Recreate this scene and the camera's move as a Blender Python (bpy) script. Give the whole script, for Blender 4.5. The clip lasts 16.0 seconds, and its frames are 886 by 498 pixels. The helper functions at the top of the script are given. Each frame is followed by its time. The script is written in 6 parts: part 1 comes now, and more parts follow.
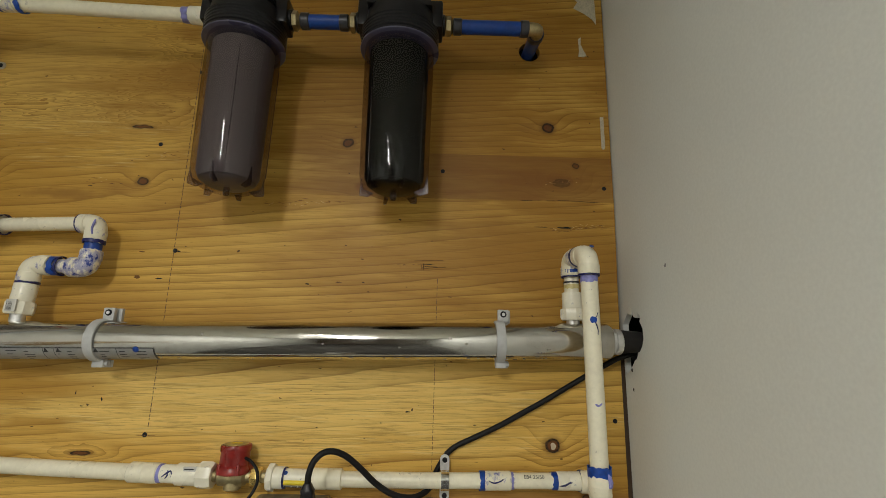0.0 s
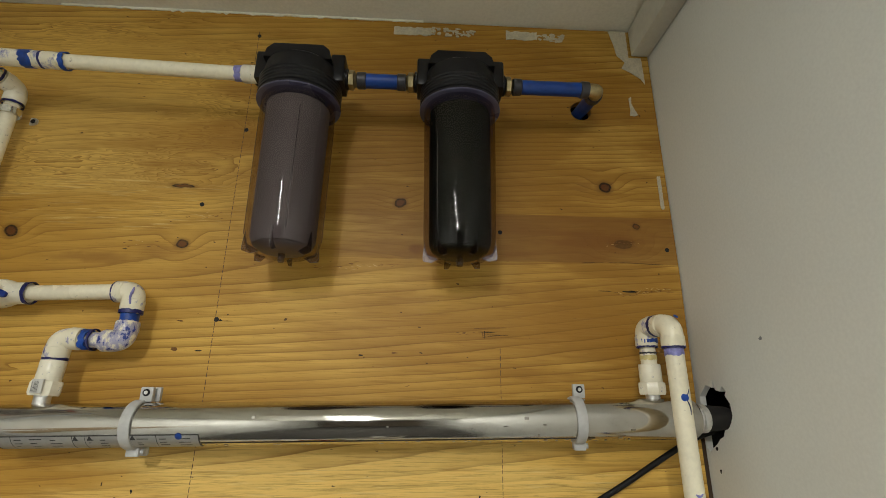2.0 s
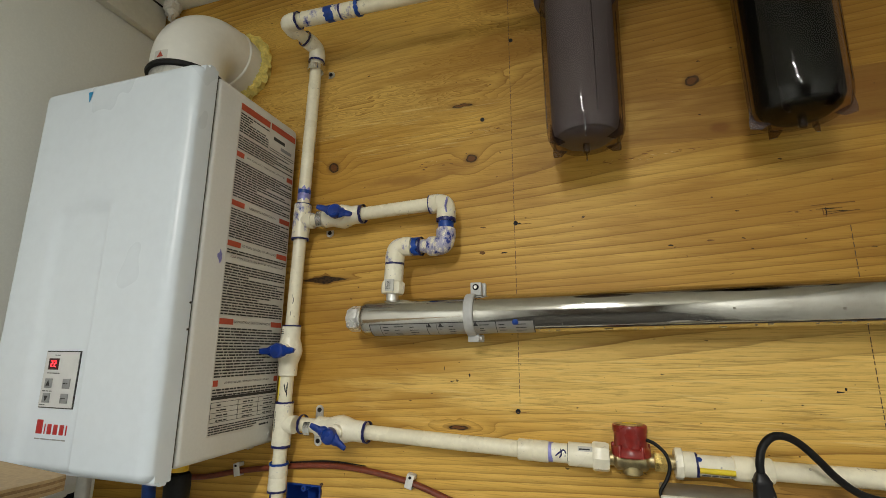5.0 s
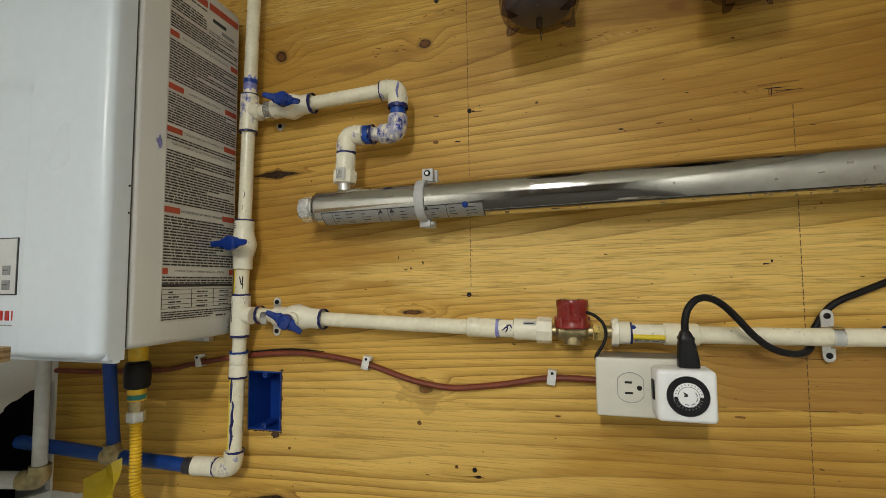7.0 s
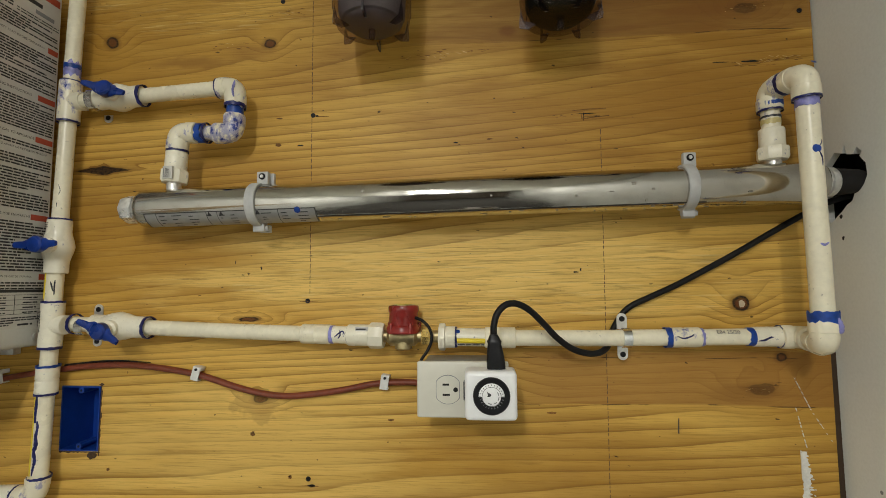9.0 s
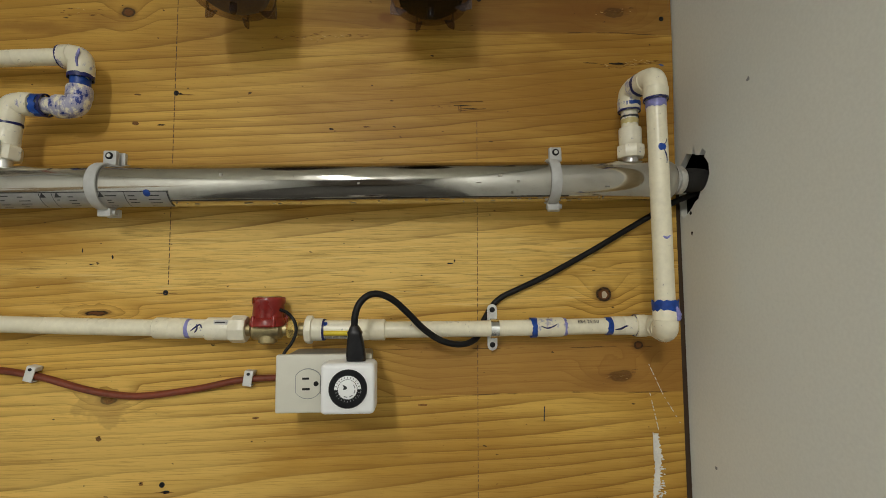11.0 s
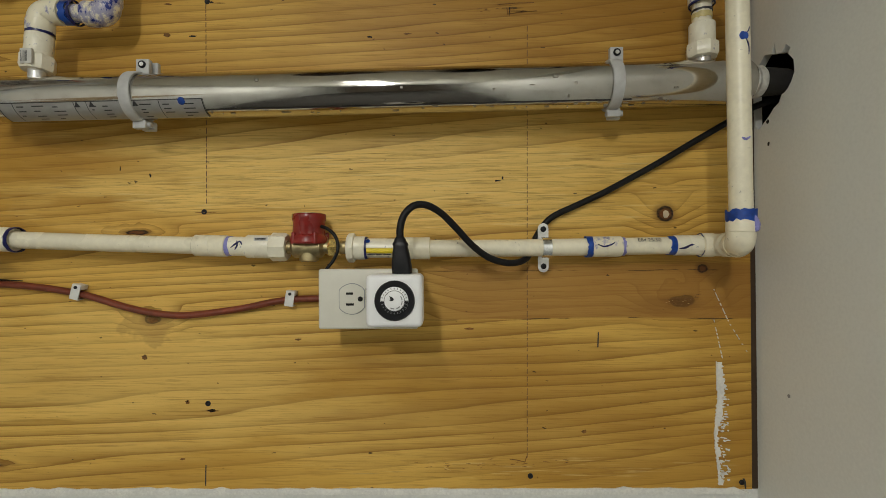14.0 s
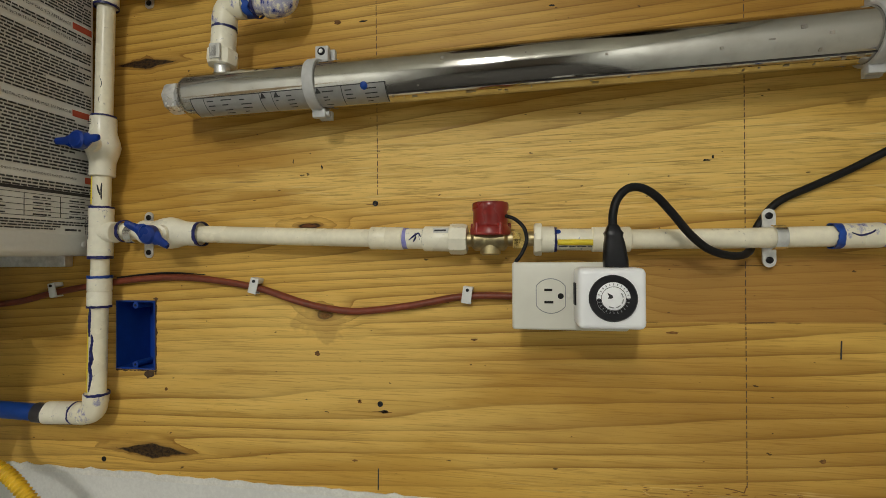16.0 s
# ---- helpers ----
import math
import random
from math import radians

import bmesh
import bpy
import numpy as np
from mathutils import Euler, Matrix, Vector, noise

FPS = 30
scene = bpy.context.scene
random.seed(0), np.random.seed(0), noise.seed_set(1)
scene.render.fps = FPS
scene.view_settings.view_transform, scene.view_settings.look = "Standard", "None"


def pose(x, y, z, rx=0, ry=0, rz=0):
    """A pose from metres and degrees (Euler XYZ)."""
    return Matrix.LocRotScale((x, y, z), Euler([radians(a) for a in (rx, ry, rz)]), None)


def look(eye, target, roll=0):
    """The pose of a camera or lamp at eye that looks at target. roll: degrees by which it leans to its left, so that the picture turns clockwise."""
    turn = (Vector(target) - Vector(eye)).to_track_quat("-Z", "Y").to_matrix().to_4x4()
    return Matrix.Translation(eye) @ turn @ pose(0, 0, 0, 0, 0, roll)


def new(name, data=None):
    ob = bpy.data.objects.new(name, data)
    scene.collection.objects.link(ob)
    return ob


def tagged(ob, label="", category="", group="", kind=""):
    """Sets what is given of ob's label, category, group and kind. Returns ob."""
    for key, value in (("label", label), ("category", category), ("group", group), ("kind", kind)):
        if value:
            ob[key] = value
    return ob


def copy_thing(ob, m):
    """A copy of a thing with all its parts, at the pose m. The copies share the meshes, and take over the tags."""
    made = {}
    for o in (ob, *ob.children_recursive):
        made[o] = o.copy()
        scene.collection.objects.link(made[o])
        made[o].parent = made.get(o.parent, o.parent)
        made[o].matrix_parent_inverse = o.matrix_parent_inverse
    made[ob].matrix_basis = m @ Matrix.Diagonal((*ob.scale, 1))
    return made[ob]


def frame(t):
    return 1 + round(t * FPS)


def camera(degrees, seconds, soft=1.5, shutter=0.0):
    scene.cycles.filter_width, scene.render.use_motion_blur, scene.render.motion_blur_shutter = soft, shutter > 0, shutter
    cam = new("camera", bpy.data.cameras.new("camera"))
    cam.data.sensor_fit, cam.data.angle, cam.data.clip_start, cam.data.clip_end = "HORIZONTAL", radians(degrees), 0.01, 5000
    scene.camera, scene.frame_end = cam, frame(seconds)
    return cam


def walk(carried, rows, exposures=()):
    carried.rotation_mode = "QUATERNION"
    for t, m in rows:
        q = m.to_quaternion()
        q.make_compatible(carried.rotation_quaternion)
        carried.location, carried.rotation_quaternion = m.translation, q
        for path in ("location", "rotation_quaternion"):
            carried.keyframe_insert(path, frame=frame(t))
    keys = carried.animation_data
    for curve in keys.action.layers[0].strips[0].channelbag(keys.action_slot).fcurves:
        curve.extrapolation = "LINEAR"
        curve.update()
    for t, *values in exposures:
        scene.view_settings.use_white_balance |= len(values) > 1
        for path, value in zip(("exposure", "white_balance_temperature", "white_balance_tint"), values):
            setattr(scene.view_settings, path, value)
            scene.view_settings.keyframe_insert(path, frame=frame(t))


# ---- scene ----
cam = camera(87.2, 16.0, soft=0.62)
PATH = [
    (0, (-0.279, -0.746, 1.715), (-0.237, 1.205, 2.155), 1.2),
    (0.5, (-0.316, -0.735, 1.745), (-0.249, 1.202, 2.235), 1.1),
    (1, (-0.334, -0.729, 1.772), (-0.235, 1.192, 2.319), 1.0),
    (1.5, (-0.366, -0.713, 1.765), (-0.256, 1.197, 2.349), 0.8),
    (2, (-0.394, -0.71, 1.762), (-0.3, 1.194, 2.369), 0.6),
    (2.5, (-0.429, -0.711, 1.764), (-0.417, 1.193, 2.378), 0.4),
    (3, (-0.475, -0.711, 1.761), (-0.7, 1.194, 2.329), 0.4),
    (3.5, (-0.521, -0.727, 1.751), (-0.92, 1.15, 2.315), 0.3),
    (4, (-0.554, -0.736, 1.75), (-1.05, 1.127, 2.28), 0.2),
    (4.2, (-0.563, -0.726, 1.735), (-1.114, 1.123, 2.262), 0.4),
    (6.3, (-0.597, -0.696, 1.637), (-1.221, 1.194, 1.836), -0.6),
    (6.5, (-0.591, -0.697, 1.63), (-1.19, 1.202, 1.823), -0.7),
    (7, (-0.557, -0.683, 1.608), (-1.073, 1.244, 1.75), -0.5),
    (7.5, (-0.52, -0.672, 1.602), (-0.91, 1.282, 1.776), -0.5),
    (8, (-0.478, -0.668, 1.604), (-0.758, 1.305, 1.765), -0.4),
    (8.5, (-0.463, -0.67, 1.609), (-0.675, 1.312, 1.773), -0.4),
    (9, (-0.446, -0.671, 1.61), (-0.605, 1.317, 1.767), -0.4),
    (9.5, (-0.423, -0.661, 1.608), (-0.508, 1.333, 1.736), -0.3),
    (10, (-0.411, -0.664, 1.607), (-0.438, 1.329, 1.775), -0.3),
    (10.2, (-0.399, -0.662, 1.606), (-0.394, 1.332, 1.769), -0.3),
    (12.3, (-0.327, -0.648, 1.572), (-0.168, 1.342, 1.689), -0.3),
    (12.5, (-0.336, -0.645, 1.566), (-0.205, 1.348, 1.668), -0.3),
    (13, (-0.349, -0.637, 1.558), (-0.275, 1.36, 1.633), -0.3),
    (13.5, (-0.367, -0.623, 1.544), (-0.33, 1.376, 1.577), -0.3),
    (14, (-0.38, -0.614, 1.532), (-0.393, 1.386, 1.552), -0.3),
    (14.5, (-0.397, -0.604, 1.527), (-0.482, 1.394, 1.517), -0.3),
    (15, (-0.411, -0.59, 1.522), (-0.553, 1.404, 1.492), -0.4),
    (15.5, (-0.467, -0.574, 1.52), (-0.697, 1.413, 1.514), -0.4),
    (16, (-0.515, -0.566, 1.523), (-0.858, 1.405, 1.549), -0.4),
]
walk(cam, [(t, look(eye, target, roll)) for t, eye, target, roll in PATH],
     exposures=[(0.0, -0.20), (0.5, -0.08), (1.0, -0.15), (2.0, 0.02), (3.0, 0.02), (4.2, 0.05), (6.3, -0.15), (8.0, -0.14), (9.0, -0.12), (10.2, -0.16), (12.3, -0.33), (14.5, -0.34), (16.0, -0.26)])

# ---------------------------------------------------------------- light
world = bpy.data.worlds.new("room_world")
world.use_nodes = True
world.node_tree.nodes["Background"].inputs[0].default_value = (0.9, 0.95, 1.0, 1)
world.node_tree.nodes["Background"].inputs[1].default_value = 0.02
scene.world = world


def ceiling_lamp_or_fill(kind, place, watts, size, long=0.0):
    lamp = bpy.data.lights.new("ceiling_lamp_or_fill", kind)
    lamp.energy, lamp.color = watts, (1.0, 0.978, 0.925)
    if long:
        lamp.shape, lamp.size, lamp.size_y = "RECTANGLE", size, long
    elif kind == "AREA":
        lamp.shape, lamp.size = "DISK", size
    else:
        lamp.shadow_soft_size = size
    new("ceiling_lamp_or_fill", lamp).location = place


# on the ceiling behind the camera: a round fitting and a slim tube that runs towards the plywood; most of their light goes down
ceiling_lamp_or_fill("AREA", (-0.72, -2.10, 2.39), 22.0, 0.080)
ceiling_lamp_or_fill("AREA", (-0.69, -1.50, 2.39), 8.5, 0.045, 0.90)
# added fill with no fitting of its own, brightening ceiling and upper walls
ceiling_lamp_or_fill("POINT", (-0.72, -2.10, 2.27), 6.0, 0.05)


# ---------------------------------------------------------------- materials
class Nodes:
    """A short way to write node trees."""

    def __init__(self, name):
        self.m = bpy.data.materials.new(name)
        self.m.use_nodes = True
        self.t = self.m.node_tree
        self.b = self.t.nodes["Principled BSDF"]
        self.co = self.t.nodes.new("ShaderNodeTexCoord").outputs["Object"]

    def n(self, kind, **kw):
        node = self.t.nodes.new("ShaderNode" + kind)
        for key, value in kw.items():
            setattr(node, key, value)
        return node

    def put(self, socket, value):
        if isinstance(value, bpy.types.NodeSocket):
            self.t.links.new(value, socket)
        else:
            socket.default_value = value

    def math(self, op, a, b=0.0, c=0.0, clamp=False):
        node = self.n("Math", operation=op, use_clamp=clamp)
        for i, value in enumerate((a, b, c)):
            self.put(node.inputs[i], value)
        return node.outputs[0]

    def noise(self, scale, detail=3.0, rough=0.55, stretch=None, vector=None):
        v = vector or self.co
        if stretch:
            mp = self.n("Mapping")
            self.put(mp.inputs["Vector"], v)
            mp.inputs["Scale"].default_value = stretch
            v = mp.outputs[0]
        node = self.n("TexNoise")
        self.put(node.inputs["Vector"], v)
        node.inputs["Scale"].default_value, node.inputs["Detail"].default_value = scale, detail
        node.inputs["Roughness"].default_value = rough
        return node.outputs[0]

    def ramp(self, value, a, b, lo=0.0, hi=1.0, smooth=True):
        node = self.n("MapRange", interpolation_type="SMOOTHSTEP" if smooth else "LINEAR")
        self.put(node.inputs[0], value)
        for i, x in enumerate((a, b, lo, hi)):
            node.inputs[i + 1].default_value = x
        return node.outputs[0]

    def mix(self, fac, a, b, blend="MIX"):
        node = self.n("Mix", data_type="RGBA", blend_type=blend)
        self.put(node.inputs[0], fac)
        for socket, value in ((node.inputs[6], a), (node.inputs[7], b)):
            self.put(socket, value if isinstance(value, bpy.types.NodeSocket) else (*value, 1))
        return node.outputs[2]

    def bump(self, height, strength, distance):
        node = self.n("Bump")
        self.put(node.inputs["Height"], height)
        node.inputs["Strength"].default_value, node.inputs["Distance"].default_value = strength, distance
        self.t.links.new(node.outputs[0], self.b.inputs["Normal"])

    def done(self, colour, rough, metal=0.0):
        self.put(self.b.inputs["Base Color"], colour if isinstance(colour, bpy.types.NodeSocket) else (*colour, 1))
        self.put(self.b.inputs["Roughness"], rough)
        self.b.inputs["Metallic"].default_value = metal
        return self.m


def surface(name, base, rough=0.5, metal=0.0, vary=0.12, grain=60.0, blotch=7.0, bump=0.15, depth=0.0006, dirt=None, dirt_at=(0.62, 0.75), spec=0.5):
    """A plain material with grain, blotches, relief and, where given, dirt."""
    k = Nodes(name)
    fine, broad = k.noise(grain, 4), k.noise(blotch, 3)
    amount = k.math("ADD", k.math("MULTIPLY", fine, 0.5), k.math("MULTIPLY", broad, 0.5))
    dark = tuple(c * (1 - vary) for c in base)
    light = tuple(min(1, c * (1 + vary)) for c in base)
    colour = k.mix(k.ramp(amount, 0.35, 0.65), dark, light)
    if dirt:
        colour = k.mix(k.ramp(k.noise(blotch * 7.5, 5, 0.7), *dirt_at), colour, dirt)
    k.bump(fine, bump, depth)
    k.b.inputs["Specular IOR Level"].default_value = spec
    return k.done(colour, k.ramp(broad, 0.3, 0.7, max(0.02, rough - 0.06), rough + 0.08), metal)


def plywood_material(name):
    k = Nodes(name)
    warp = k.n("VectorMath", operation="ADD")
    k.put(warp.inputs[0], k.co)
    shift = k.n("VectorMath", operation="MULTIPLY_ADD")
    nz = k.n("TexNoise")
    k.put(nz.inputs["Vector"], k.co)
    nz.inputs["Scale"].default_value = 55
    k.put(shift.inputs[0], nz.outputs["Color"])
    shift.inputs[1].default_value = (0.009, 0, 0.0065)
    shift.inputs[2].default_value = (-0.0045, 0, -0.00325)
    k.put(warp.inputs[1], shift.outputs[0])
    sep = k.n("SeparateXYZ")
    k.put(sep.inputs[0], k.co)
    x, z = sep.outputs[0], sep.outputs[2]

    def patch(px, pz, sx, sz, inner, outer, much, uneven=0.35, grain=(5, 1, 30)):
        """A soft-edged, uneven oval: much inside, nothing outside."""
        mp = k.n("Mapping")
        k.put(mp.inputs[0], warp.outputs[0])
        mp.inputs["Location"].default_value, mp.inputs["Scale"].default_value = (-px / sx, 0, -pz / sz), (1 / sx, 0, 1 / sz)
        ln = k.n("VectorMath", operation="LENGTH")
        k.put(ln.inputs[0], mp.outputs[0])
        wobble = k.ramp(k.noise(1.0, 3, 0.6, grain), 0.3, 0.7, -uneven, uneven)
        return k.ramp(k.math("ADD", ln.outputs["Value"], wobble), inner, outer, much, 0.0)

    # height field whose contours are the rotary-cut growth rings
    field = k.math("MULTIPLY", z, 62.0)
    field = k.math("MULTIPLY_ADD", x, -4.4, field)
    field = k.math("MULTIPLY_ADD", k.noise(1.0, 2, 0.5, (0.40, 1, 3.0)), 9.0, field)
    field = k.math("MULTIPLY_ADD", k.noise(1.0, 2, 0.5, (0.7, 1, 12.0)), 3.4, field)
    field = k.math("MULTIPLY_ADD", k.noise(1.0, 2, 0.5, (3.0, 1, 22.0)), 0.36, field)
    field = k.math("MULTIPLY_ADD", k.noise(1.0, 3, 0.6, (12.0, 1, 110.0)), 0.13, field)
    # round the upper knots the rings swing and part
    calm = patch(-0.98, 2.24, 0.34, 0.15, 0.5, 1.15, 1.0)
    field = k.math("ADD", field, patch(-0.78, 2.10, 0.15, 0.060, 0.0, 1.1, 4.2, 0.12, (4, 1, 16)))
    field = k.math("MULTIPLY_ADD", k.math("MULTIPLY", calm, k.noise(1.0, 2, 0.5, (2.6, 1, 7.0))), -9.0, field)
    # the rings lie closer in the upper part of the sheet
    field = k.math("MULTIPLY_ADD", k.ramp(z, 2.02, 2.42, 0.0, 1.0, False), 11.0, field)
    knots = [  # x, z, half width, half height, pull on the rings, darkness
        (-0.083, 2.106, 0.011, 0.009, 0.7, 0.95), (-0.430, 2.066, 0.010, 0.008, 0.6, 0.75), (-0.767, 1.986, 0.009, 0.007, 0.6, 0.8),
        (-1.027, 2.000, 0.010, 0.009, 0.7, 0.85), (-0.782, 2.085, 0.018, 0.003, 1.6, 0.8), (-0.063, 2.004, 0.015, 0.008, 1.4, 0.42), (-0.037, 2.037, 0.006, 0.005, 0.3, 0.7),
        (-0.071, 1.468, 0.017, 0.008, 1.4, 0.42), (-0.043, 1.511, 0.007, 0.006, 0.4, 0.8), (-0.091, 1.583, 0.011, 0.010, 0.8, 0.9), (-1.032, 1.793, 0.046, 0.0072, 1.5, 1.0),
        (-1.022, 1.256, 0.054, 0.0100, 1.6, 1.0), (-0.790, 1.562, 0.015, 0.003, 1.2, 0.95), (-0.769, 1.447, 0.011, 0.006, 0.8, 0.6),
    ]
    dark = halo = heart = None
    for kx, kz, sx, sz, pull, depth in knots:
        mp = k.n("Mapping", vector_type="POINT")
        k.put(mp.inputs[0], warp.outputs[0])
        mp.inputs["Location"].default_value = (-kx / sx, 0, -kz / sz)
        mp.inputs["Scale"].default_value = (1 / sx, 0, 1 / sz)
        ln = k.n("VectorMath", operation="LENGTH")
        k.put(ln.inputs[0], mp.outputs[0])
        d = ln.outputs["Value"]
        if sz < 0.3 * sx and depth == 1.0:
            # a spike knot, pointed at both ends
            ab = k.n("VectorMath", operation="ABSOLUTE")
            k.put(ab.inputs[0], mp.outputs[0])
            dot = k.n("VectorMath", operation="DOT_PRODUCT")
            k.put(dot.inputs[0], ab.outputs[0])
            dot.inputs[1].default_value = (1, 0, 1)
            d = dot.outputs["Value"]
        field = k.math("ADD", field, k.ramp(d, 0.0, 2.6 if depth == 1.0 else 5.5, pull * (1.0 if depth == 1.0 else 2.4), 0.0))
        spot = k.ramp(d, 0.90, 1.12, min(1.0, depth * 1.12), 0.0)
        dark = spot if dark is None else k.math("MAXIMUM", dark, spot)
        ringed = k.ramp(d, 0.95, 1.9, 0.60 * depth, 0.0)
        halo = ringed if halo is None else k.math("MAXIMUM", halo, ringed)
        core = k.ramp(d, 0.50, 0.82, 1.0 if 0.5 < depth < 1.0 else 0.0, 0.0)
        heart = core if heart is None else k.math("MAXIMUM", heart, core)
    # two redder veneer strips let into the face, each with its own run of grain
    wavy = k.math("MULTIPLY_ADD", k.noise(1.0, 2, 0.5, (6, 1, 6)), 0.010, k.math("ADD", z, -0.005))
    strip = k.math("MULTIPLY", k.ramp(wavy, 1.969, 1.973), k.ramp(z, 2.0505, 2.0525, 1.0, 0.0))
    strip = k.math("MULTIPLY", strip, k.ramp(x, -0.66, -0.24))
    low_strip = k.math("MULTIPLY", k.ramp(wavy, 1.444, 1.447), k.ramp(wavy, 1.514, 1.523, 1.0, 0.0))
    low_strip = k.math("MULTIPLY", low_strip, k.ramp(x, -0.47, -0.33))
    strips = k.math("MAXIMUM", strip, low_strip)
    field = k.math("MULTIPLY_ADD", strips, 2.37, field)
    ring = k.math("FRACT", field)
    # a fuzzy-grained belt across the middle, and one round the upper knots
    rough = k.math("MAXIMUM", patch(-0.42, 1.615, 0.50, 0.072, 0.6, 1.1, 1.0), patch(-0.90, 2.055, 0.24, 0.050, 0.5, 1.15, 0.95))
    rough = k.math("MAXIMUM", rough, patch(-0.30, 1.250, 0.26, 0.018, 0.5, 1.15, 0.7))
    # each ring ends below in a crisp amber edge and pales slowly upwards
    late = k.math("MULTIPLY", k.ramp(ring, 0.02, 0.80, 1.0, 0.0, False), k.ramp(ring, 0.0, 0.035))
    late = k.math("POWER", late, 1.25)
    edge = k.math("MULTIPLY", k.ramp(ring, 0.035, 0.19, 1.0, 0.0), k.ramp(ring, 0.0, 0.03))
    much = k.ramp(k.noise(1.0, 3, 0.6, (1.3, 1, 10.0)), 0.34, 0.62, 0.35, 1.0)
    much = k.math("MULTIPLY", much, k.math("MULTIPLY_ADD", strips, -0.55, 1.0))
    much = k.math("MULTIPLY", much, k.math("MULTIPLY_ADD", k.math("MAXIMUM", rough, k.math("MAXIMUM", k.math("MULTIPLY", calm, 0.75), patch(-0.82, 1.400, 0.24, 0.062, 0.5, 1.15, 1.0))), -0.62, 1.0))
    late, edge = k.math("MULTIPLY", late, much), k.math("MULTIPLY", edge, much)
    fibre = k.noise(1.0, 5, 0.72, (14.0, 1, 520.0))
    thread = k.noise(1.0, 4, 0.7, (5.0, 1, 190.0))
    dashes = k.ramp(k.noise(1.0, 4, 0.66, (13.0, 1, 330.0)), 0.54, 0.64)
    dashes = k.math("MULTIPLY", dashes, k.math("MULTIPLY_ADD", rough, 0.92, k.ramp(k.noise(1.0, 2, 0.5, (2.6, 1, 6.0)), 0.52, 0.66, 0.02, 0.42)))
    flecks = k.math("MULTIPLY", k.ramp(k.noise(1.0, 3, 0.6, (12.0, 1, 290.0)), 0.34, 0.44, 1.0, 0.0), k.math("MULTIPLY_ADD", rough, 0.75, 0.08))
    pores = k.ramp(k.noise(1.0, 3, 0.6, (50.0, 1, 640.0)), 0.66, 0.72)
    broad = k.noise(1.0, 3, 0.55, (1.4, 1, 5.0))
    colour = k.mix(k.ramp(broad, 0.38, 0.62), (0.51, 0.280, 0.044), (0.75, 0.470, 0.102))
    # paler wood in the middle of the sheet, with some sheen painted in
    # the lower and upper-left ovals put missing light into the wood colour
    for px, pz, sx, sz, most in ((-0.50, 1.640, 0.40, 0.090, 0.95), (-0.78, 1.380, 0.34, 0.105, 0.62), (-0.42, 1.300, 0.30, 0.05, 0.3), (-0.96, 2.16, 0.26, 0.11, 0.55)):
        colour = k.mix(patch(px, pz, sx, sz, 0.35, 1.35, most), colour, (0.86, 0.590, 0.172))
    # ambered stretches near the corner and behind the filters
    # those at z 2.20 and 2.26 also paint in light fading upwards
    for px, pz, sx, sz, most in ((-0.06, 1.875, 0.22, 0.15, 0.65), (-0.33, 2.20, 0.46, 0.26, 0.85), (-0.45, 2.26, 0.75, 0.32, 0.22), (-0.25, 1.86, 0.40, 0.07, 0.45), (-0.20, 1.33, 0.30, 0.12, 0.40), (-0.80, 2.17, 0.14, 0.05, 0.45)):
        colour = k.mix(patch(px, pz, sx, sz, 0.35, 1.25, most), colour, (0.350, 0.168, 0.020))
    colour = k.mix(k.math("MULTIPLY", late, 0.70), colour, (0.290, 0.135, 0.014))
    colour = k.mix(k.math("MULTIPLY", edge, 0.42), colour, (0.190, 0.078, 0.010))
    colour = k.mix(k.math("MULTIPLY", k.ramp(fibre, 0.50, 0.68), k.math("MULTIPLY_ADD", rough, 0.14, 0.42)), colour, (0.235, 0.105, 0.012))
    colour = k.mix(k.math("MULTIPLY", k.ramp(thread, 0.54, 0.66), 0.42), colour, (0.300, 0.140, 0.018))
    colour = k.mix(k.math("MULTIPLY", flecks, 0.55), colour, (0.86, 0.66, 0.27))
    colour = k.mix(k.math("MULTIPLY", dashes, 0.44), colour, (0.20, 0.088, 0.012))
    colour = k.mix(k.math("MULTIPLY", pores, 0.40), colour, (0.16, 0.07, 0.012))
    colour = k.mix(k.math("MULTIPLY", strip, 0.62), colour, (0.20, 0.080, 0.018))
    colour = k.mix(k.math("MULTIPLY", low_strip, 0.56), colour, (0.250, 0.092, 0.020))
    # thin cracks along the strips' edges
    seam = k.math("MAXIMUM", k.math("COMPARE", wavy, 1.4455, 0.0007), k.math("COMPARE", wavy, 1.9710, 0.0007))
    seam = k.math("MAXIMUM", seam, k.math("COMPARE", wavy, 1.5090, 0.0006))
    seam = k.math("MULTIPLY", seam, k.ramp(k.noise(1.0, 3, 0.6, (14, 1, 4)), 0.48, 0.56))
    seam = k.math("MULTIPLY", seam, k.ramp(x, -0.47, -0.33))
    colour = k.mix(k.math("MULTIPLY", seam, 0.8), colour, (0.06, 0.026, 0.008))
    # a tea-coloured water mark under the red cable
    colour = k.mix(patch(-0.770, 1.436, 0.042, 0.024, 0.80, 1.0, 0.30, 0.35, (22, 1, 24)), colour, (0.22, 0.095, 0.022))
    # reddish resin smears beside the knots
    for px, pz, sx, sz, most in ((-0.90, 1.962, 0.085, 0.010, 0.5), (-0.80, 1.975, 0.06, 0.018, 0.4), (-0.13, 2.012, 0.07, 0.018, 0.4), (-0.115, 2.108, 0.030, 0.010, 0.45), (-0.10, 1.462, 0.06, 0.018, 0.4), (-0.40, 1.988, 0.012, 0.008, 0.6)):
        colour = k.mix(patch(px, pz, sx, sz, 0.3, 1.15, most), colour, (0.215, 0.082, 0.014))
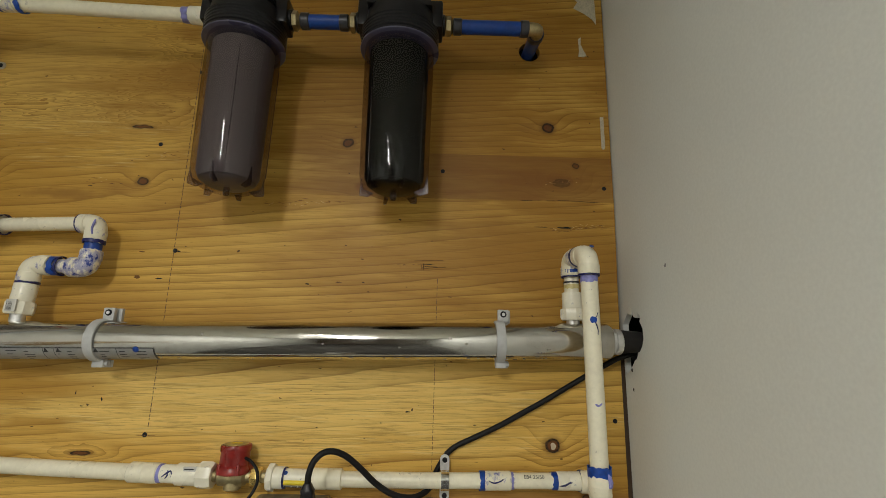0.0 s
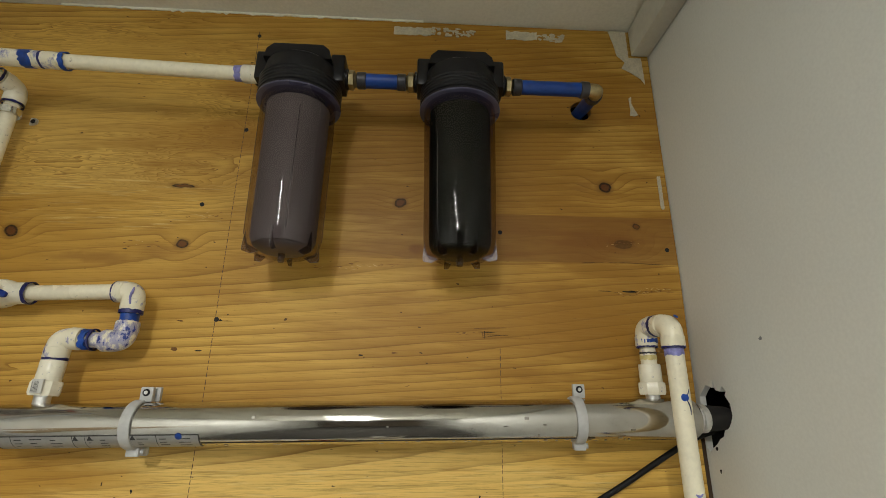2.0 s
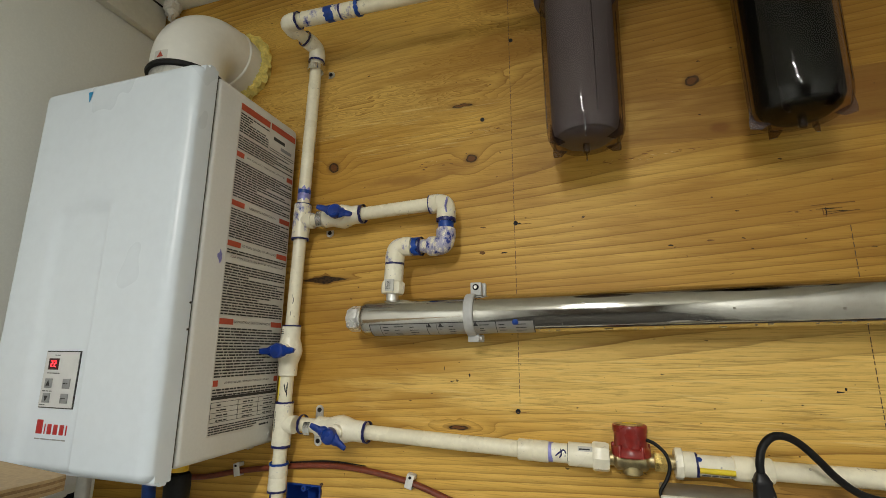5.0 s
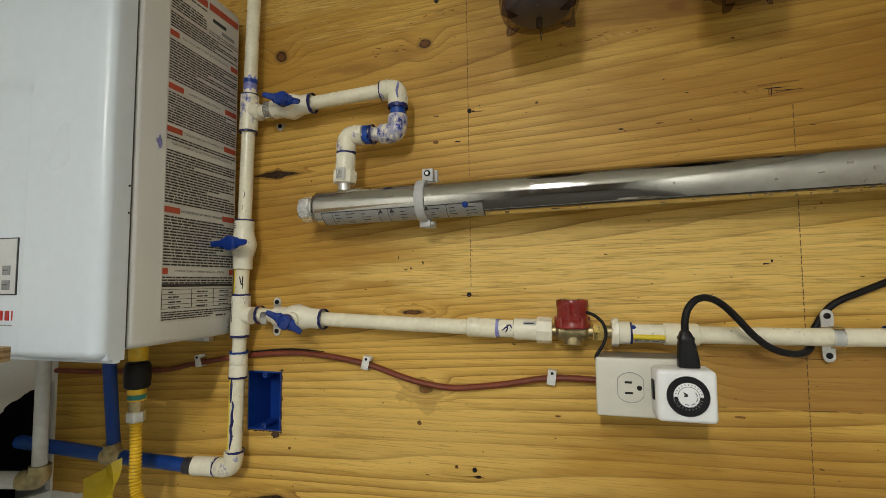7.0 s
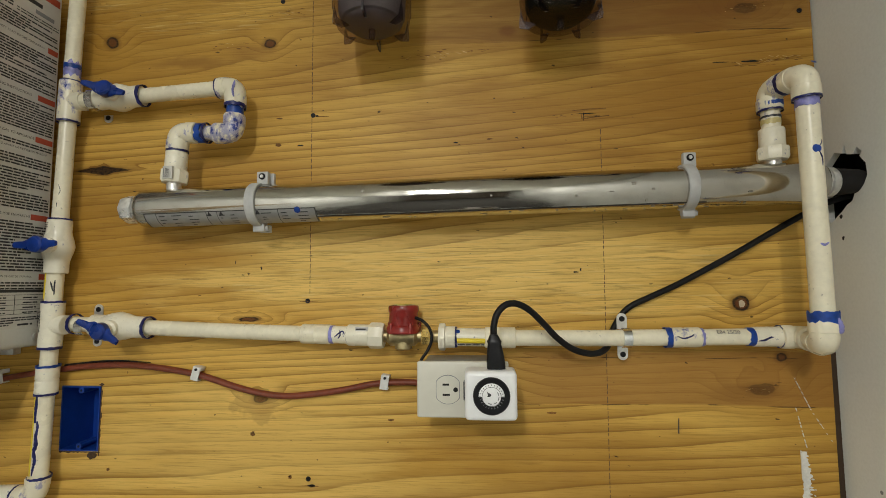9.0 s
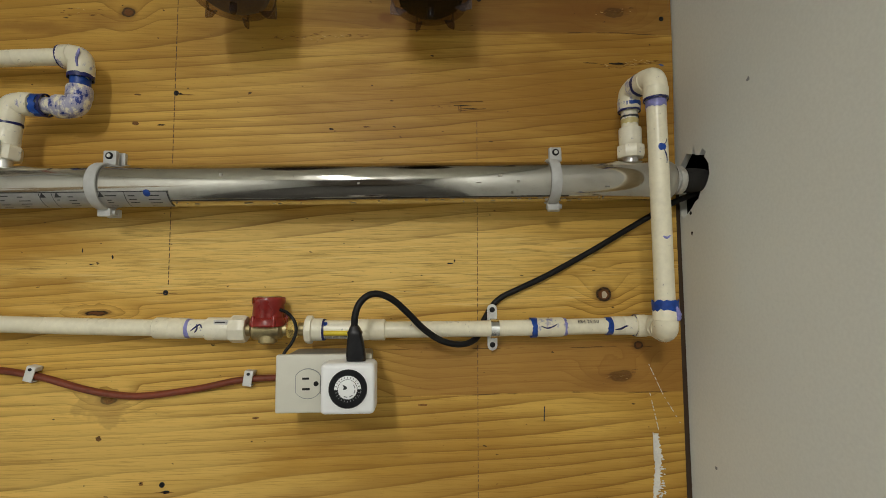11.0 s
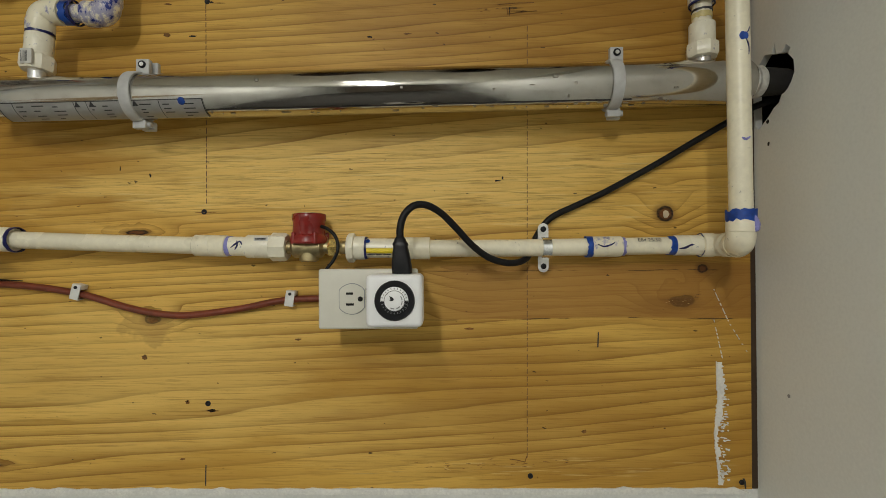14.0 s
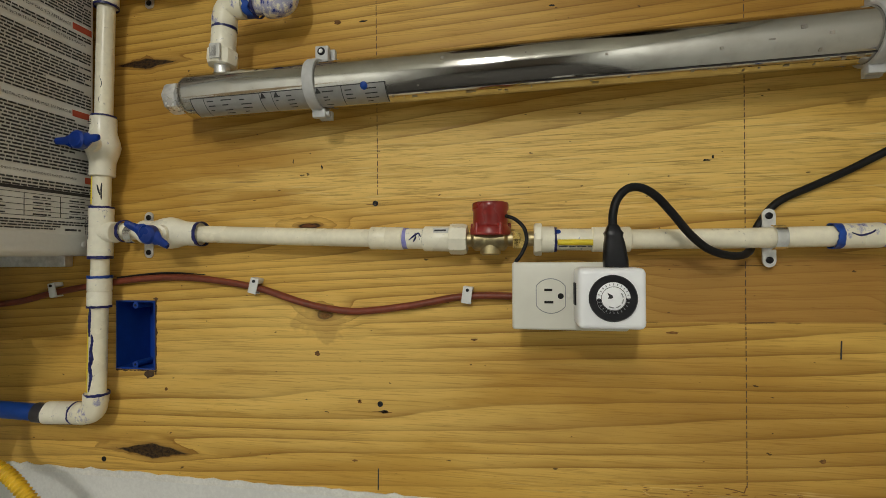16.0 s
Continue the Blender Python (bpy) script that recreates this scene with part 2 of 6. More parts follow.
    stain = k.math("MULTIPLY", k.ramp(k.noise(1.0, 4, 0.6, (2.2, 1, 5.5)), 0.56, 0.70), 0.34)
    colour = k.mix(stain, colour, (0.27, 0.125, 0.022))
    specks = k.ramp(k.noise(1.0, 2, 0.5, (70, 1, 150.0)), 0.715, 0.745)
    colour = k.mix(k.math("MULTIPLY", specks, 0.85), colour, (0.05, 0.024, 0.008))
    colour = k.mix(halo, colour, (0.165, 0.065, 0.014))
    mottle = k.ramp(k.noise(1.0, 4, 0.65, (190, 1, 330)), 0.36, 0.56, 0.55, 1.0)
    heart = k.math("MULTIPLY", heart, mottle)
    dark = k.math("MULTIPLY", dark, k.math("MAXIMUM", mottle, 0.86))
    colour = k.mix(dark, colour, k.mix(heart, (0.016, 0.007, 0.004), (0.150, 0.046, 0.010)))
    relief = k.math("SUBTRACT", k.math("MULTIPLY", fibre, 0.45), k.math("MULTIPLY", late, 0.25))
    relief = k.math("ADD", k.math("SUBTRACT", k.math("SUBTRACT", relief, k.math("MULTIPLY", dashes, 0.5)), dark), k.math("MULTIPLY", flecks, 0.25))
    k.bump(relief, 0.5, 0.0011)
    k.b.inputs["Specular IOR Level"].default_value = 0.3
    return k.done(colour, k.ramp(fibre, 0.3, 0.7, 0.40, 0.56))


def stained_pvc(name, amount):
    """Cream pipe with smeared purple primer and a film of cement."""
    k = Nodes(name)
    broad = k.noise(9, 3)
    colour = k.mix(k.ramp(broad, 0.35, 0.65), (0.81, 0.755, 0.58), (0.87, 0.82, 0.66))
    smear = k.noise(1.0, 5, 0.68, (85, 85, 50))
    film = k.ramp(smear, 0.60 - amount, 0.70 - amount)
    colour = k.mix(k.math("MULTIPLY", film, 0.75), colour, (0.23, 0.235, 0.47))
    colour = k.mix(k.ramp(smear, 0.70 - amount * 0.8, 0.74 - amount * 0.8), colour, (0.012, 0.035, 0.25))
    scuff = k.ramp(k.noise(1.0, 5, 0.7, (160, 160, 60)), 0.65, 0.70)
    colour = k.mix(k.math("MULTIPLY", scuff, 0.6), colour, (0.16, 0.15, 0.13))
    k.bump(smear, 0.12, 0.0005)
    return k.done(colour, k.ramp(broad, 0.3, 0.7, 0.26, 0.40))


def label_steel(name):
    """Polished tube: long faint draw marks and fingerprints."""
    k = Nodes(name)
    draw = k.noise(1.0, 3, 0.6, (1.5, 420, 420))
    prints = k.noise(1.0, 4, 0.6, (22, 30, 30))
    colour = k.mix(k.ramp(prints, 0.40, 0.70), (0.58, 0.565, 0.53), (0.49, 0.47, 0.43))
    k.bump(draw, 0.05, 0.0003)
    return k.done(colour, k.ramp(prints, 0.35, 0.72, 0.07, 0.19), 1.0)


def clear_plastic(name, tint, rough=0.05):
    """A thin clear wall: it lets light straight through and shines at grazing angles."""
    k = Nodes(name)
    clear, gloss, mixed, rim = k.n("BsdfTransparent"), k.n("BsdfGlossy"), k.n("MixShader"), k.n("LayerWeight")
    clear.inputs[0].default_value = (*tint, 1)
    gloss.inputs["Roughness"].default_value = rough
    rim.inputs["Blend"].default_value = 0.5
    k.put(mixed.inputs[0], k.math("MULTIPLY_ADD", k.math("POWER", rim.outputs["Facing"], 5.0), 0.55, 0.035))
    k.put(mixed.inputs[1], clear.outputs[0])
    k.put(mixed.inputs[2], gloss.outputs[0])
    k.put(k.t.nodes["Material Output"].inputs[0], mixed.outputs[0])
    return k.m


def glow(name, colour, strength):
    k = Nodes(name)
    k.b.inputs["Emission Color"].default_value = (*colour, 1)
    k.b.inputs["Emission Strength"].default_value = strength
    return k.done(tuple(c * 0.4 for c in colour), 0.4)


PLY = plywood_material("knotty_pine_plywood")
PLY_EDGE = surface("plywood_edge", (0.24, 0.15, 0.07), 0.7, vary=0.3, grain=300)
WALL = surface("painted_drywall", (0.735, 0.75, 0.715), 0.62, vary=0.035, grain=260, blotch=2.2, bump=0.25, depth=0.0004)
CEIL = surface("ceiling_board", (0.86, 0.85, 0.75), 0.75, vary=0.05, grain=180, blotch=3, bump=0.25, depth=0.0005)
TRIM = surface("trim_paint", (0.70, 0.70, 0.63), 0.5, vary=0.05, grain=90, blotch=6)
GYPSUM = surface("gypsum_white", (0.74, 0.74, 0.71), 0.8, vary=0.06, grain=220, blotch=5, bump=0.4, depth=0.0008)
PASTE = surface("white_paint_smear", (0.76, 0.75, 0.70), 0.7, vary=0.1, grain=340, blotch=30, bump=0.6, depth=0.001)
PASTE_OLD = surface("yellowed_paint_smear", (0.58, 0.53, 0.40), 0.7, vary=0.16, grain=340, blotch=30, bump=0.6, depth=0.001)
DARK = surface("dark_cavity", (0.012, 0.011, 0.010), 0.9, vary=0.3)
PVC = surface("cream_pvc", (0.86, 0.805, 0.625), 0.30, vary=0.06, grain=140, blotch=14, bump=0.08, depth=0.0003, dirt=(0.34, 0.30, 0.24), dirt_at=(0.63, 0.74))
PVC_PALE = surface("pale_pvc_fitting", (0.87, 0.83, 0.68), 0.28, vary=0.05, grain=120, blotch=16, bump=0.08, depth=0.0003, dirt=(0.32, 0.32, 0.38), dirt_at=(0.61, 0.71))
PVC_STAIN = stained_pvc("primer_stained_pvc", 0.165)
PVC_MID_STAIN = stained_pvc("smeared_pvc", 0.10)
PVC_LIGHT_STAIN = stained_pvc("lightly_stained_pvc", 0.045)
CEMENT = surface("yellowed_cement", (0.66, 0.56, 0.24), 0.4, vary=0.2, grain=160, blotch=60)
GREY_PIPE = surface("grey_pvc", (0.60, 0.60, 0.58), 0.45, vary=0.1, grain=90, blotch=12, dirt=(0.2, 0.19, 0.17))
PRIMER = surface("purple_primer", (0.008, 0.012, 0.105), 0.35, vary=0.35, grain=160, blotch=40)
PRIMER_BLUE = surface("bright_blue_primer", (0.004, 0.052, 0.31), 0.4, vary=0.3, grain=160, blotch=50)
PRIMER_PALE = surface("thin_violet_primer", (0.24, 0.24, 0.55), 0.4, vary=0.25, grain=160, blotch=50)
HANDLE = surface("blue_handle_plastic", (0.003, 0.033, 0.245), 0.32, vary=0.2, grain=90, blotch=25)
BLUE_PIPE = surface("blue_pex_pipe", (0.002, 0.044, 0.255), 0.40, vary=0.18, grain=70, blotch=15)
BLUE_BOX = surface("blue_box_plastic", (0.006, 0.045, 0.29), 0.38, vary=0.15, grain=60, blotch=15)
COLLAR = surface("crimp_collar_grey", (0.055, 0.055, 0.062), 0.4, 0.4, vary=0.2)
BRASS = surface("brass", (0.90, 0.66, 0.22), 0.25, 0.8, vary=0.10, grain=120, blotch=40)
OLD_BRASS = surface("dull_brass", (0.46, 0.38, 0.21), 0.42, 0.9, vary=0.25, grain=120, blotch=40)
STEEL = label_steel("polished_steel")
ZINC = surface("zinc_plate", (0.72, 0.72, 0.71), 0.34, 0.75, vary=0.15, grain=150, blotch=40)
BRIGHT_ZINC = surface("bright_zinc_band", (0.80, 0.81, 0.82), 0.16, 1.0, vary=0.12, grain=150, blotch=60)
CLAMP_GREY = surface("grey_clamp_plastic", (0.50, 0.505, 0.50), 0.42, vary=0.08, grain=120, blotch=25)
FOIL = surface("crinkled_foil_cap", (0.80, 0.80, 0.79), 0.30, 0.6, vary=0.15, grain=160, blotch=60, bump=0.35, depth=0.0006)
SILVER_LABEL = surface("silver_label", (0.36, 0.36, 0.35), 0.45, 0.3, vary=0.1, grain=100, blotch=20)
INK = surface("black_ink", (0.03, 0.03, 0.032), 0.6, vary=0.3)
RED_INK = surface("red_ink", (0.44, 0.070, 0.035), 0.55, vary=0.1)
LABEL_WHITE = surface("label_white", (0.60, 0.59, 0.55), 0.5, vary=0.05)
YELLOW = surface("yellow_coating", (0.72, 0.45, 0.02), 0.42, vary=0.15, grain=90, blotch=25, dirt=(0.30, 0.2, 0.05))
YELLOW_PRINT = surface("yellow_print", (0.80, 0.62, 0.03), 0.45, vary=0.08)
BLACK_RUBBER = surface("black_rubber", (0.008, 0.008, 0.009), 0.48, vary=0.3, grain=160, spec=0.25)
BLACK_PLASTIC = surface("black_plastic", (0.008, 0.008, 0.010), 0.34, vary=0.25, grain=140, bump=0.1, spec=0.3)
HEATER = surface("white_enamel", (0.655, 0.725, 0.80), 0.30, vary=0.02, grain=60, blotch=4, bump=0.03, depth=0.0002)
HEATER_SIDE = surface("pale_grey_enamel", (0.63, 0.63, 0.605), 0.34, vary=0.03, grain=220, blotch=4, bump=0.12, depth=0.0002)
PANEL_GREY = surface("control_panel_grey", (0.58, 0.595, 0.60), 0.4, vary=0.05)
BUTTON = surface("grey_button", (0.24, 0.25, 0.26), 0.45, vary=0.08)
VENT = surface("white_vent_plastic", (0.80, 0.795, 0.75), 0.35, vary=0.03, grain=80, blotch=8)
FOAM = surface("yellow_spray_foam", (0.76, 0.62, 0.17), 0.8, vary=0.2, grain=180, blotch=40, bump=0.8, depth=0.003)
RED_SENSOR = surface("red_sensor_plastic", (0.25, 0.020, 0.016), 0.30, vary=0.2, grain=90, blotch=30)
RED_WIRE = surface("brown_red_cable", (0.195, 0.043, 0.020), 0.5, vary=0.2, grain=120, blotch=20)
CLIP = surface("white_clip", (0.72, 0.72, 0.70), 0.4, vary=0.06)
PLATE = surface("almond_cover_plate", (0.68, 0.665, 0.58), 0.33, vary=0.03, grain=60, blotch=10)
BOX_METAL = surface("galvanised_box", (0.42, 0.42, 0.41), 0.45, 0.8, vary=0.15)
TIMER = surface("white_timer_plastic", (0.88, 0.89, 0.90), 0.35, vary=0.02, grain=80, blotch=20)
SUMP = clear_plastic("smoky_clear_sump", (0.70, 0.65, 0.67))
SUMP_EDGE = clear_plastic("smoky_sump_edge", (0.62, 0.57, 0.60), 0.3)
RIM = surface("violet_clear_rim", (0.075, 0.072, 0.125), 0.25, vary=0.15)
CART_GREY = surface("grey_sediment_cartridge", (0.150, 0.136, 0.132), 0.6, vary=0.10, grain=200, blotch=12, spec=0.3)
CART_BLACK = surface("black_carbon_cartridge", (0.0085, 0.0098, 0.0074), 0.62, vary=0.1, grain=40, blotch=14, bump=0.05, spec=0.05)
LED = glow("red_led", (1.0, 0.03, 0.04), 3.0)
DISPLAY = surface("dark_red_display", (0.05, 0.004, 0.006), 0.2)
BLUE_TAPE = surface("blue_sticker", (0.02, 0.28, 0.55), 0.5)


# ---------------------------------------------------------------- mesh helpers
def V(*a):
    return Vector(a)


def finish(bm, name, material, angle=38):
    bmesh.ops.recalc_face_normals(bm, faces=bm.faces[:])
    limit = radians(angle)
    for f in bm.faces:
        f.smooth = True
    for e in bm.edges:
        if len(e.link_faces) == 2 and e.calc_face_angle(0) > limit:
            e.smooth = False
    me = bpy.data.meshes.new(name)
    bm.to_mesh(me)
    bm.free()
    me.materials.append(material)
    return me


def part(name, bm, material, parent, label=""):
    ob = new(name, finish(bm, name, material))
    ob.parent = parent
    if label:
        ob["label"] = label
    return ob


def thing(name, label, category, group=""):
    return tagged(new(name), label, category, group)


def single(name, bm, material, label, category, group="", kind=""):
    return tagged(new(name, finish(bm, name, material)), label, category, group, kind)


def basis(d):
    d = Vector(d).normalized()
    a = d.cross(V(0, 0, 1))
    if a.length < 0.05:
        a = d.cross(V(0, 1, 0))
    a.normalize()
    return a, a.cross(d).normalized(), d


def bridge(bm, rings, caps=(True, True)):
    for r, s in zip(rings, rings[1:]):
        n = len(r)
        for i in range(n):
            bm.faces.new((r[i], r[(i + 1) % n], s[(i + 1) % n], s[i]))
    for ring, wanted in ((rings[0], caps[0]), (rings[-1], caps[1])):
        if wanted:
            bm.faces.new(ring)


def lathe(profile, origin, d, n=28, bm=None, caps=(True, True)):
    """Rings of (radius, height) along d from origin."""
    bm = bm or bmesh.new()
    a, b, d = basis(d)
    o = Vector(origin)
    rings = [[bm.verts.new(o + d * h + (a * math.cos(t) + b * math.sin(t)) * r) for t in [math.tau * i / n for i in range(n)]] for r, h in profile]
    bridge(bm, rings, caps)
    return bm


def sweep(points, radius, n=16, bm=None, squash=1.0, caps=True):
    bm = bm or bmesh.new()
    pts = [Vector(p) for p in points]
    a, b, d = basis(pts[1] - pts[0])
    rings = []
    for i, p in enumerate(pts):
        t = (pts[min(i + 1, len(pts) - 1)] - pts[max(i - 1, 0)]).normalized()
        q = d.rotation_difference(t)
        a, b, d = q @ a, q @ b, t
        r = radius[i] if isinstance(radius, (list, tuple)) else radius
        rings.append([bm.verts.new(p + (a * math.cos(s) + b * math.sin(s) * squash) * r) for s in [math.tau * k / n for k in range(n)]])
    bridge(bm, rings, (caps, caps))
    return bm


def fillet(points, r, steps=7):
    """The polyline with its corners rounded."""
    pts = [Vector(p) for p in points]
    out = [pts[0]]
    for p, c, q in zip(pts, pts[1:], pts[2:]):
        u, v = (p - c), (q - c)
        k = min(r, u.length * 0.49, v.length * 0.49)
        s, e = c + u.normalized() * k, c + v.normalized() * k
        for i in range(steps + 1):
            w = i / steps
            out.append((1 - w) ** 2 * s + 2 * w * (1 - w) * c + w * w * e)
    out.append(pts[-1])
    return out


def spline(points, steps=8):
    """A smooth curve through the points."""
    p = [Vector(q) for q in points]
    p = [2 * p[0] - p[1], *p, 2 * p[-1] - p[-2]]
    out = []
    for i in range(1, len(p) - 2):
        for k in range(steps):
            t = k / steps
            out.append(0.5 * (2 * p[i] + (p[i + 1] - p[i - 1]) * t + (2 * p[i - 1] - 5 * p[i] + 4 * p[i + 1] - p[i + 2]) * t * t + (3 * p[i] - p[i - 1] - 3 * p[i + 1] + p[i + 2]) * t ** 3))
    return out + [p[-2]]


def box(x0, x1, y0, y1, z0, z1, bevel=0.0, bm=None, segments=2):
    own = bmesh.new()
    bmesh.ops.create_cube(own, size=1)
    for v in own.verts:
        v.co = V(x0 + (v.co.x + 0.5) * (x1 - x0), y0 + (v.co.y + 0.5) * (y1 - y0), z0 + (v.co.z + 0.5) * (z1 - z0))
    if bevel:
        bmesh.ops.bevel(own, geom=own.edges[:], offset=bevel, segments=segments, affect="EDGES", profile=0.5)
    return own if bm is None else merge(bm, own)


def merge(bm, other, m=None):
    me = bpy.data.meshes.new("scratch")
    if m is not None:
        other.transform(m)
    other.to_mesh(me)
    other.free()
    bm.from_mesh(me)
    bpy.data.meshes.remove(me)
    return bm


def slab(outlines, to3d, depth):
    """A sheet with holes: the first outline is the edge, the others are holes; depth is the vector through its thickness."""
    bm = bmesh.new()
    flat = [[V(u, v, 0) for u, v in o] for o in outlines]
    from mathutils.geometry import tessellate_polygon
    tris = tessellate_polygon(flat)
    pts = [p for o in flat for p in o]
    front = [bm.verts.new(to3d(p.x, p.y)) for p in pts]
    back = [bm.verts.new(Vector(to3d(p.x, p.y)) + Vector(depth)) for p in pts]
    for t in tris:
        bm.faces.new([front[i] for i in t])
        bm.faces.new([back[i] for i in reversed(t)])
    k = 0
    for o in flat:
        n = len(o)
        for i in range(n):
            a, b = k + i, k + (i + 1) % n
            bm.faces.new((front[a], front[b], back[b], back[a]))
        k += n
    return bm


def ragged(cx, cy, rx, ry, n, rough, seed):
    rng = random.Random(seed)
    return [(cx + rx * math.cos(math.tau * i / n) * (1 + rng.uniform(-rough, rough)), cy + ry * math.sin(math.tau * i / n) * (1 + rng.uniform(-rough, rough))) for i in range(n)]


def words(body, size, material, parent, m, name="heading"):
    """Raised print in the built-in font; x of m runs along the line."""
    cu = bpy.data.curves.new(name, "FONT")
    cu.body, cu.size, cu.align_x, cu.align_y = body, size, "CENTER", "CENTER"
    tmp = bpy.data.objects.new("scratch", cu)
    scene.collection.objects.link(tmp)
    bpy.context.view_layer.update()
    me = bpy.data.meshes.new_from_object(tmp)
    bpy.data.objects.remove(tmp)
    bpy.data.curves.remove(cu)
    me.transform(m)
    me.materials.clear()
    me.materials.append(material)
    ob = new(name, me)
    ob.parent = parent
    return ob


# ---------------------------------------------------------------- the room
RIGHT, LEFT, TOP, PLY_LOW, BACK = 0.0275, -1.505, 2.440, 1.222, -4.6

ply_holes = [
    [(-1.080, 1.367), (-1.017, 1.367), (-1.017, 1.463), (-1.080, 1.463)],
    [(-0.113 + 0.019 * math.cos(math.tau * i / 20), 2.256 + 0.019 * math.sin(math.tau * i / 20)) for i in range(20)],
]
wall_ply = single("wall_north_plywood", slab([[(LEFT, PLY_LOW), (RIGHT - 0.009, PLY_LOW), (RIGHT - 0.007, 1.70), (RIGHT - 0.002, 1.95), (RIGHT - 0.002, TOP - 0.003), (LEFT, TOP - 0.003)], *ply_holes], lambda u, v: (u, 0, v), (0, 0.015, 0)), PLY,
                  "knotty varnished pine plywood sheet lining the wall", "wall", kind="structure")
# dark strip set into the corner gap to stand for its shade
part("corner_gap_fill", box(RIGHT - 0.0085, RIGHT - 0.0002, 0.0015, 0.010, PLY_LOW, 1.74), surface("gap_shade_fill", (0.05, 0.028, 0.014), 0.8), wall_ply)
single("wall_north_lower", box(LEFT - 0.1, RIGHT + 0.1, 0.003, 0.018, 0.0, PLY_LOW - 0.001), GYPSUM, "white drywall below the plywood sheet", "wall", kind="structure")
single("wall_north_core", box(LEFT - 0.1, RIGHT + 0.1, 0.085, 0.105, 0.0, TOP + 0.02), DARK, "dark cavity behind the wall sheets", "wall", kind="structure")

rng = random.Random(5)
hole = [(-0.012, 1.772), (-0.022, 1.780), (-0.034, 1.776), (-0.038, 1.788), (-0.041, 1.773), (-0.050, 1.771), (-0.056, 1.778), (-0.063, 1.771), (-0.059, 1.766), (-0.067, 1.756), (-0.068, 1.742),
        (-0.063, 1.733), (-0.057, 1.727), (-0.050, 1.727), (-0.044, 1.716), (-0.036, 1.713), (-0.028, 1.706), (-0.018, 1.700), (-0.010, 1.694), (-0.004, 1.700), (-0.004, 1.765)]
hole = [(-0.035 + (u + 0.035) * 1.08, 1.742 + (v - 1.742) * 1.08) for u, v in hole]
single("wall_east", slab([[(BACK, 0.0), (0.012, 0.0), (0.012, TOP + 0.01), (BACK, TOP + 0.01)], hole], lambda u, v: (RIGHT, u, v), (0.009, 0, 0)), WALL,
       "off-white painted drywall with a torn hole at the steel tube", "wall", kind="structure")
single("wall_east_core", box(RIGHT + 0.10, RIGHT + 0.12, BACK, 0.1, 0, TOP), DARK, "dark cavity behind the torn drywall", "wall", kind="structure")

gap = [(-0.004, 1.225), (-0.10, 1.225), (-0.098, 1.30), (-0.103, 1.345), (-0.097, 1.38), (-0.075, 1.405), (-0.05, 1.415), (-0.02, 1.425), (-0.004, 1.428)]
jag = []
for (a, b), (c, d) in zip(gap, gap[1:] + gap[:1]):
    for i in range(5):
        w = i / 5
        jag.append((a + (c - a) * w + (rng.uniform(-0.003, 0.003) if i else 0), b + (d - b) * w + (rng.uniform(-0.003, 0.003) if i else 0)))
single("wall_west", slab([[(BACK, 0.0), (0.012, 0.0), (0.012, TOP + 0.01), (BACK, TOP + 0.01)], jag], lambda u, v: (LEFT, u, v), (-0.013, 0, 0)), WALL,
       "off-white painted drywall with a ragged cut opening low down", "wall", kind="structure")
single("wall_west_core", box(LEFT - 0.20, LEFT - 0.18, BACK, 0.1, 0, TOP), DARK, "dark cavity behind the cut drywall", "wall", kind="structure")
# added out-of-view wall, kept dark so that less light bounces back
single("wall_south", box(LEFT - 0.2, RIGHT + 0.2, BACK - 0.02, BACK, 0, TOP), surface("dark_closing_wall", (0.13, 0.10, 0.07), 0.7, vary=0.25, grain=40, blotch=4), "added unseen dark wall opposite the plywood, limiting bounced light", "wall", kind="structure")
# added floor, never in view, its dark tone set to cut upward bounce
single("floor", box(LEFT - 0.2, RIGHT + 0.2, BACK - 0.02, 0.1, -0.03, 0.0), surface("dark_closing_floor", (0.08, 0.076, 0.070), 0.8, vary=0.2, grain=40, blotch=3), "added unseen dark floor limiting bounced light", "floor", kind="structure")
single("ceiling", box(LEFT - 0.2, RIGHT + 0.2, BACK - 0.02, 0.1, TOP, TOP + 0.02), CEIL, "pale painted ceiling board", "ceiling", kind="structure")
single("trim_east", box(-0.008, RIGHT - 0.001, BACK, -0.002, 2.378, TOP - 0.001, 0.003), TRIM, "painted wooden batten along the ceiling corner", "trim", kind="structure")
single("trim_west", box(LEFT + 0.001, LEFT + 0.022, BACK, -0.010, 2.356, TOP - 0.006, 0.003), TRIM, "painted wooden batten along the ceiling corner", "trim", kind="structure")


# the open joint's shade, put in as a dark strip
single("trim_west_gap_fill", box(LEFT + 0.0012, LEFT + 0.0200, BACK, -0.003, TOP - 0.0058, TOP - 0.0006), DARK, "dark strip filling the batten joint in place of its shade", "gap", kind="structure")


def smear(name, outline, y=-0.0012, material=PASTE, parent=None, thick=0.0014):
    bm = slab([outline], lambda u, v: (u, y, v), (0, thick, 0))
    return part(name, bm, material, parent)


def ragged_bar(x0, x1, z0, z1, n, rough, seed):
    """A streaky bar with torn ends."""
    r = random.Random(seed)
    top = [(x0 + (x1 - x0) * i / n, z1 + r.uniform(-rough, rough)) for i in range(n + 1)]
    low = [(x0 + (x1 - x0) * i / n, z0 + r.uniform(-rough, rough)) for i in range(n, -1, -1)]
    return top + low


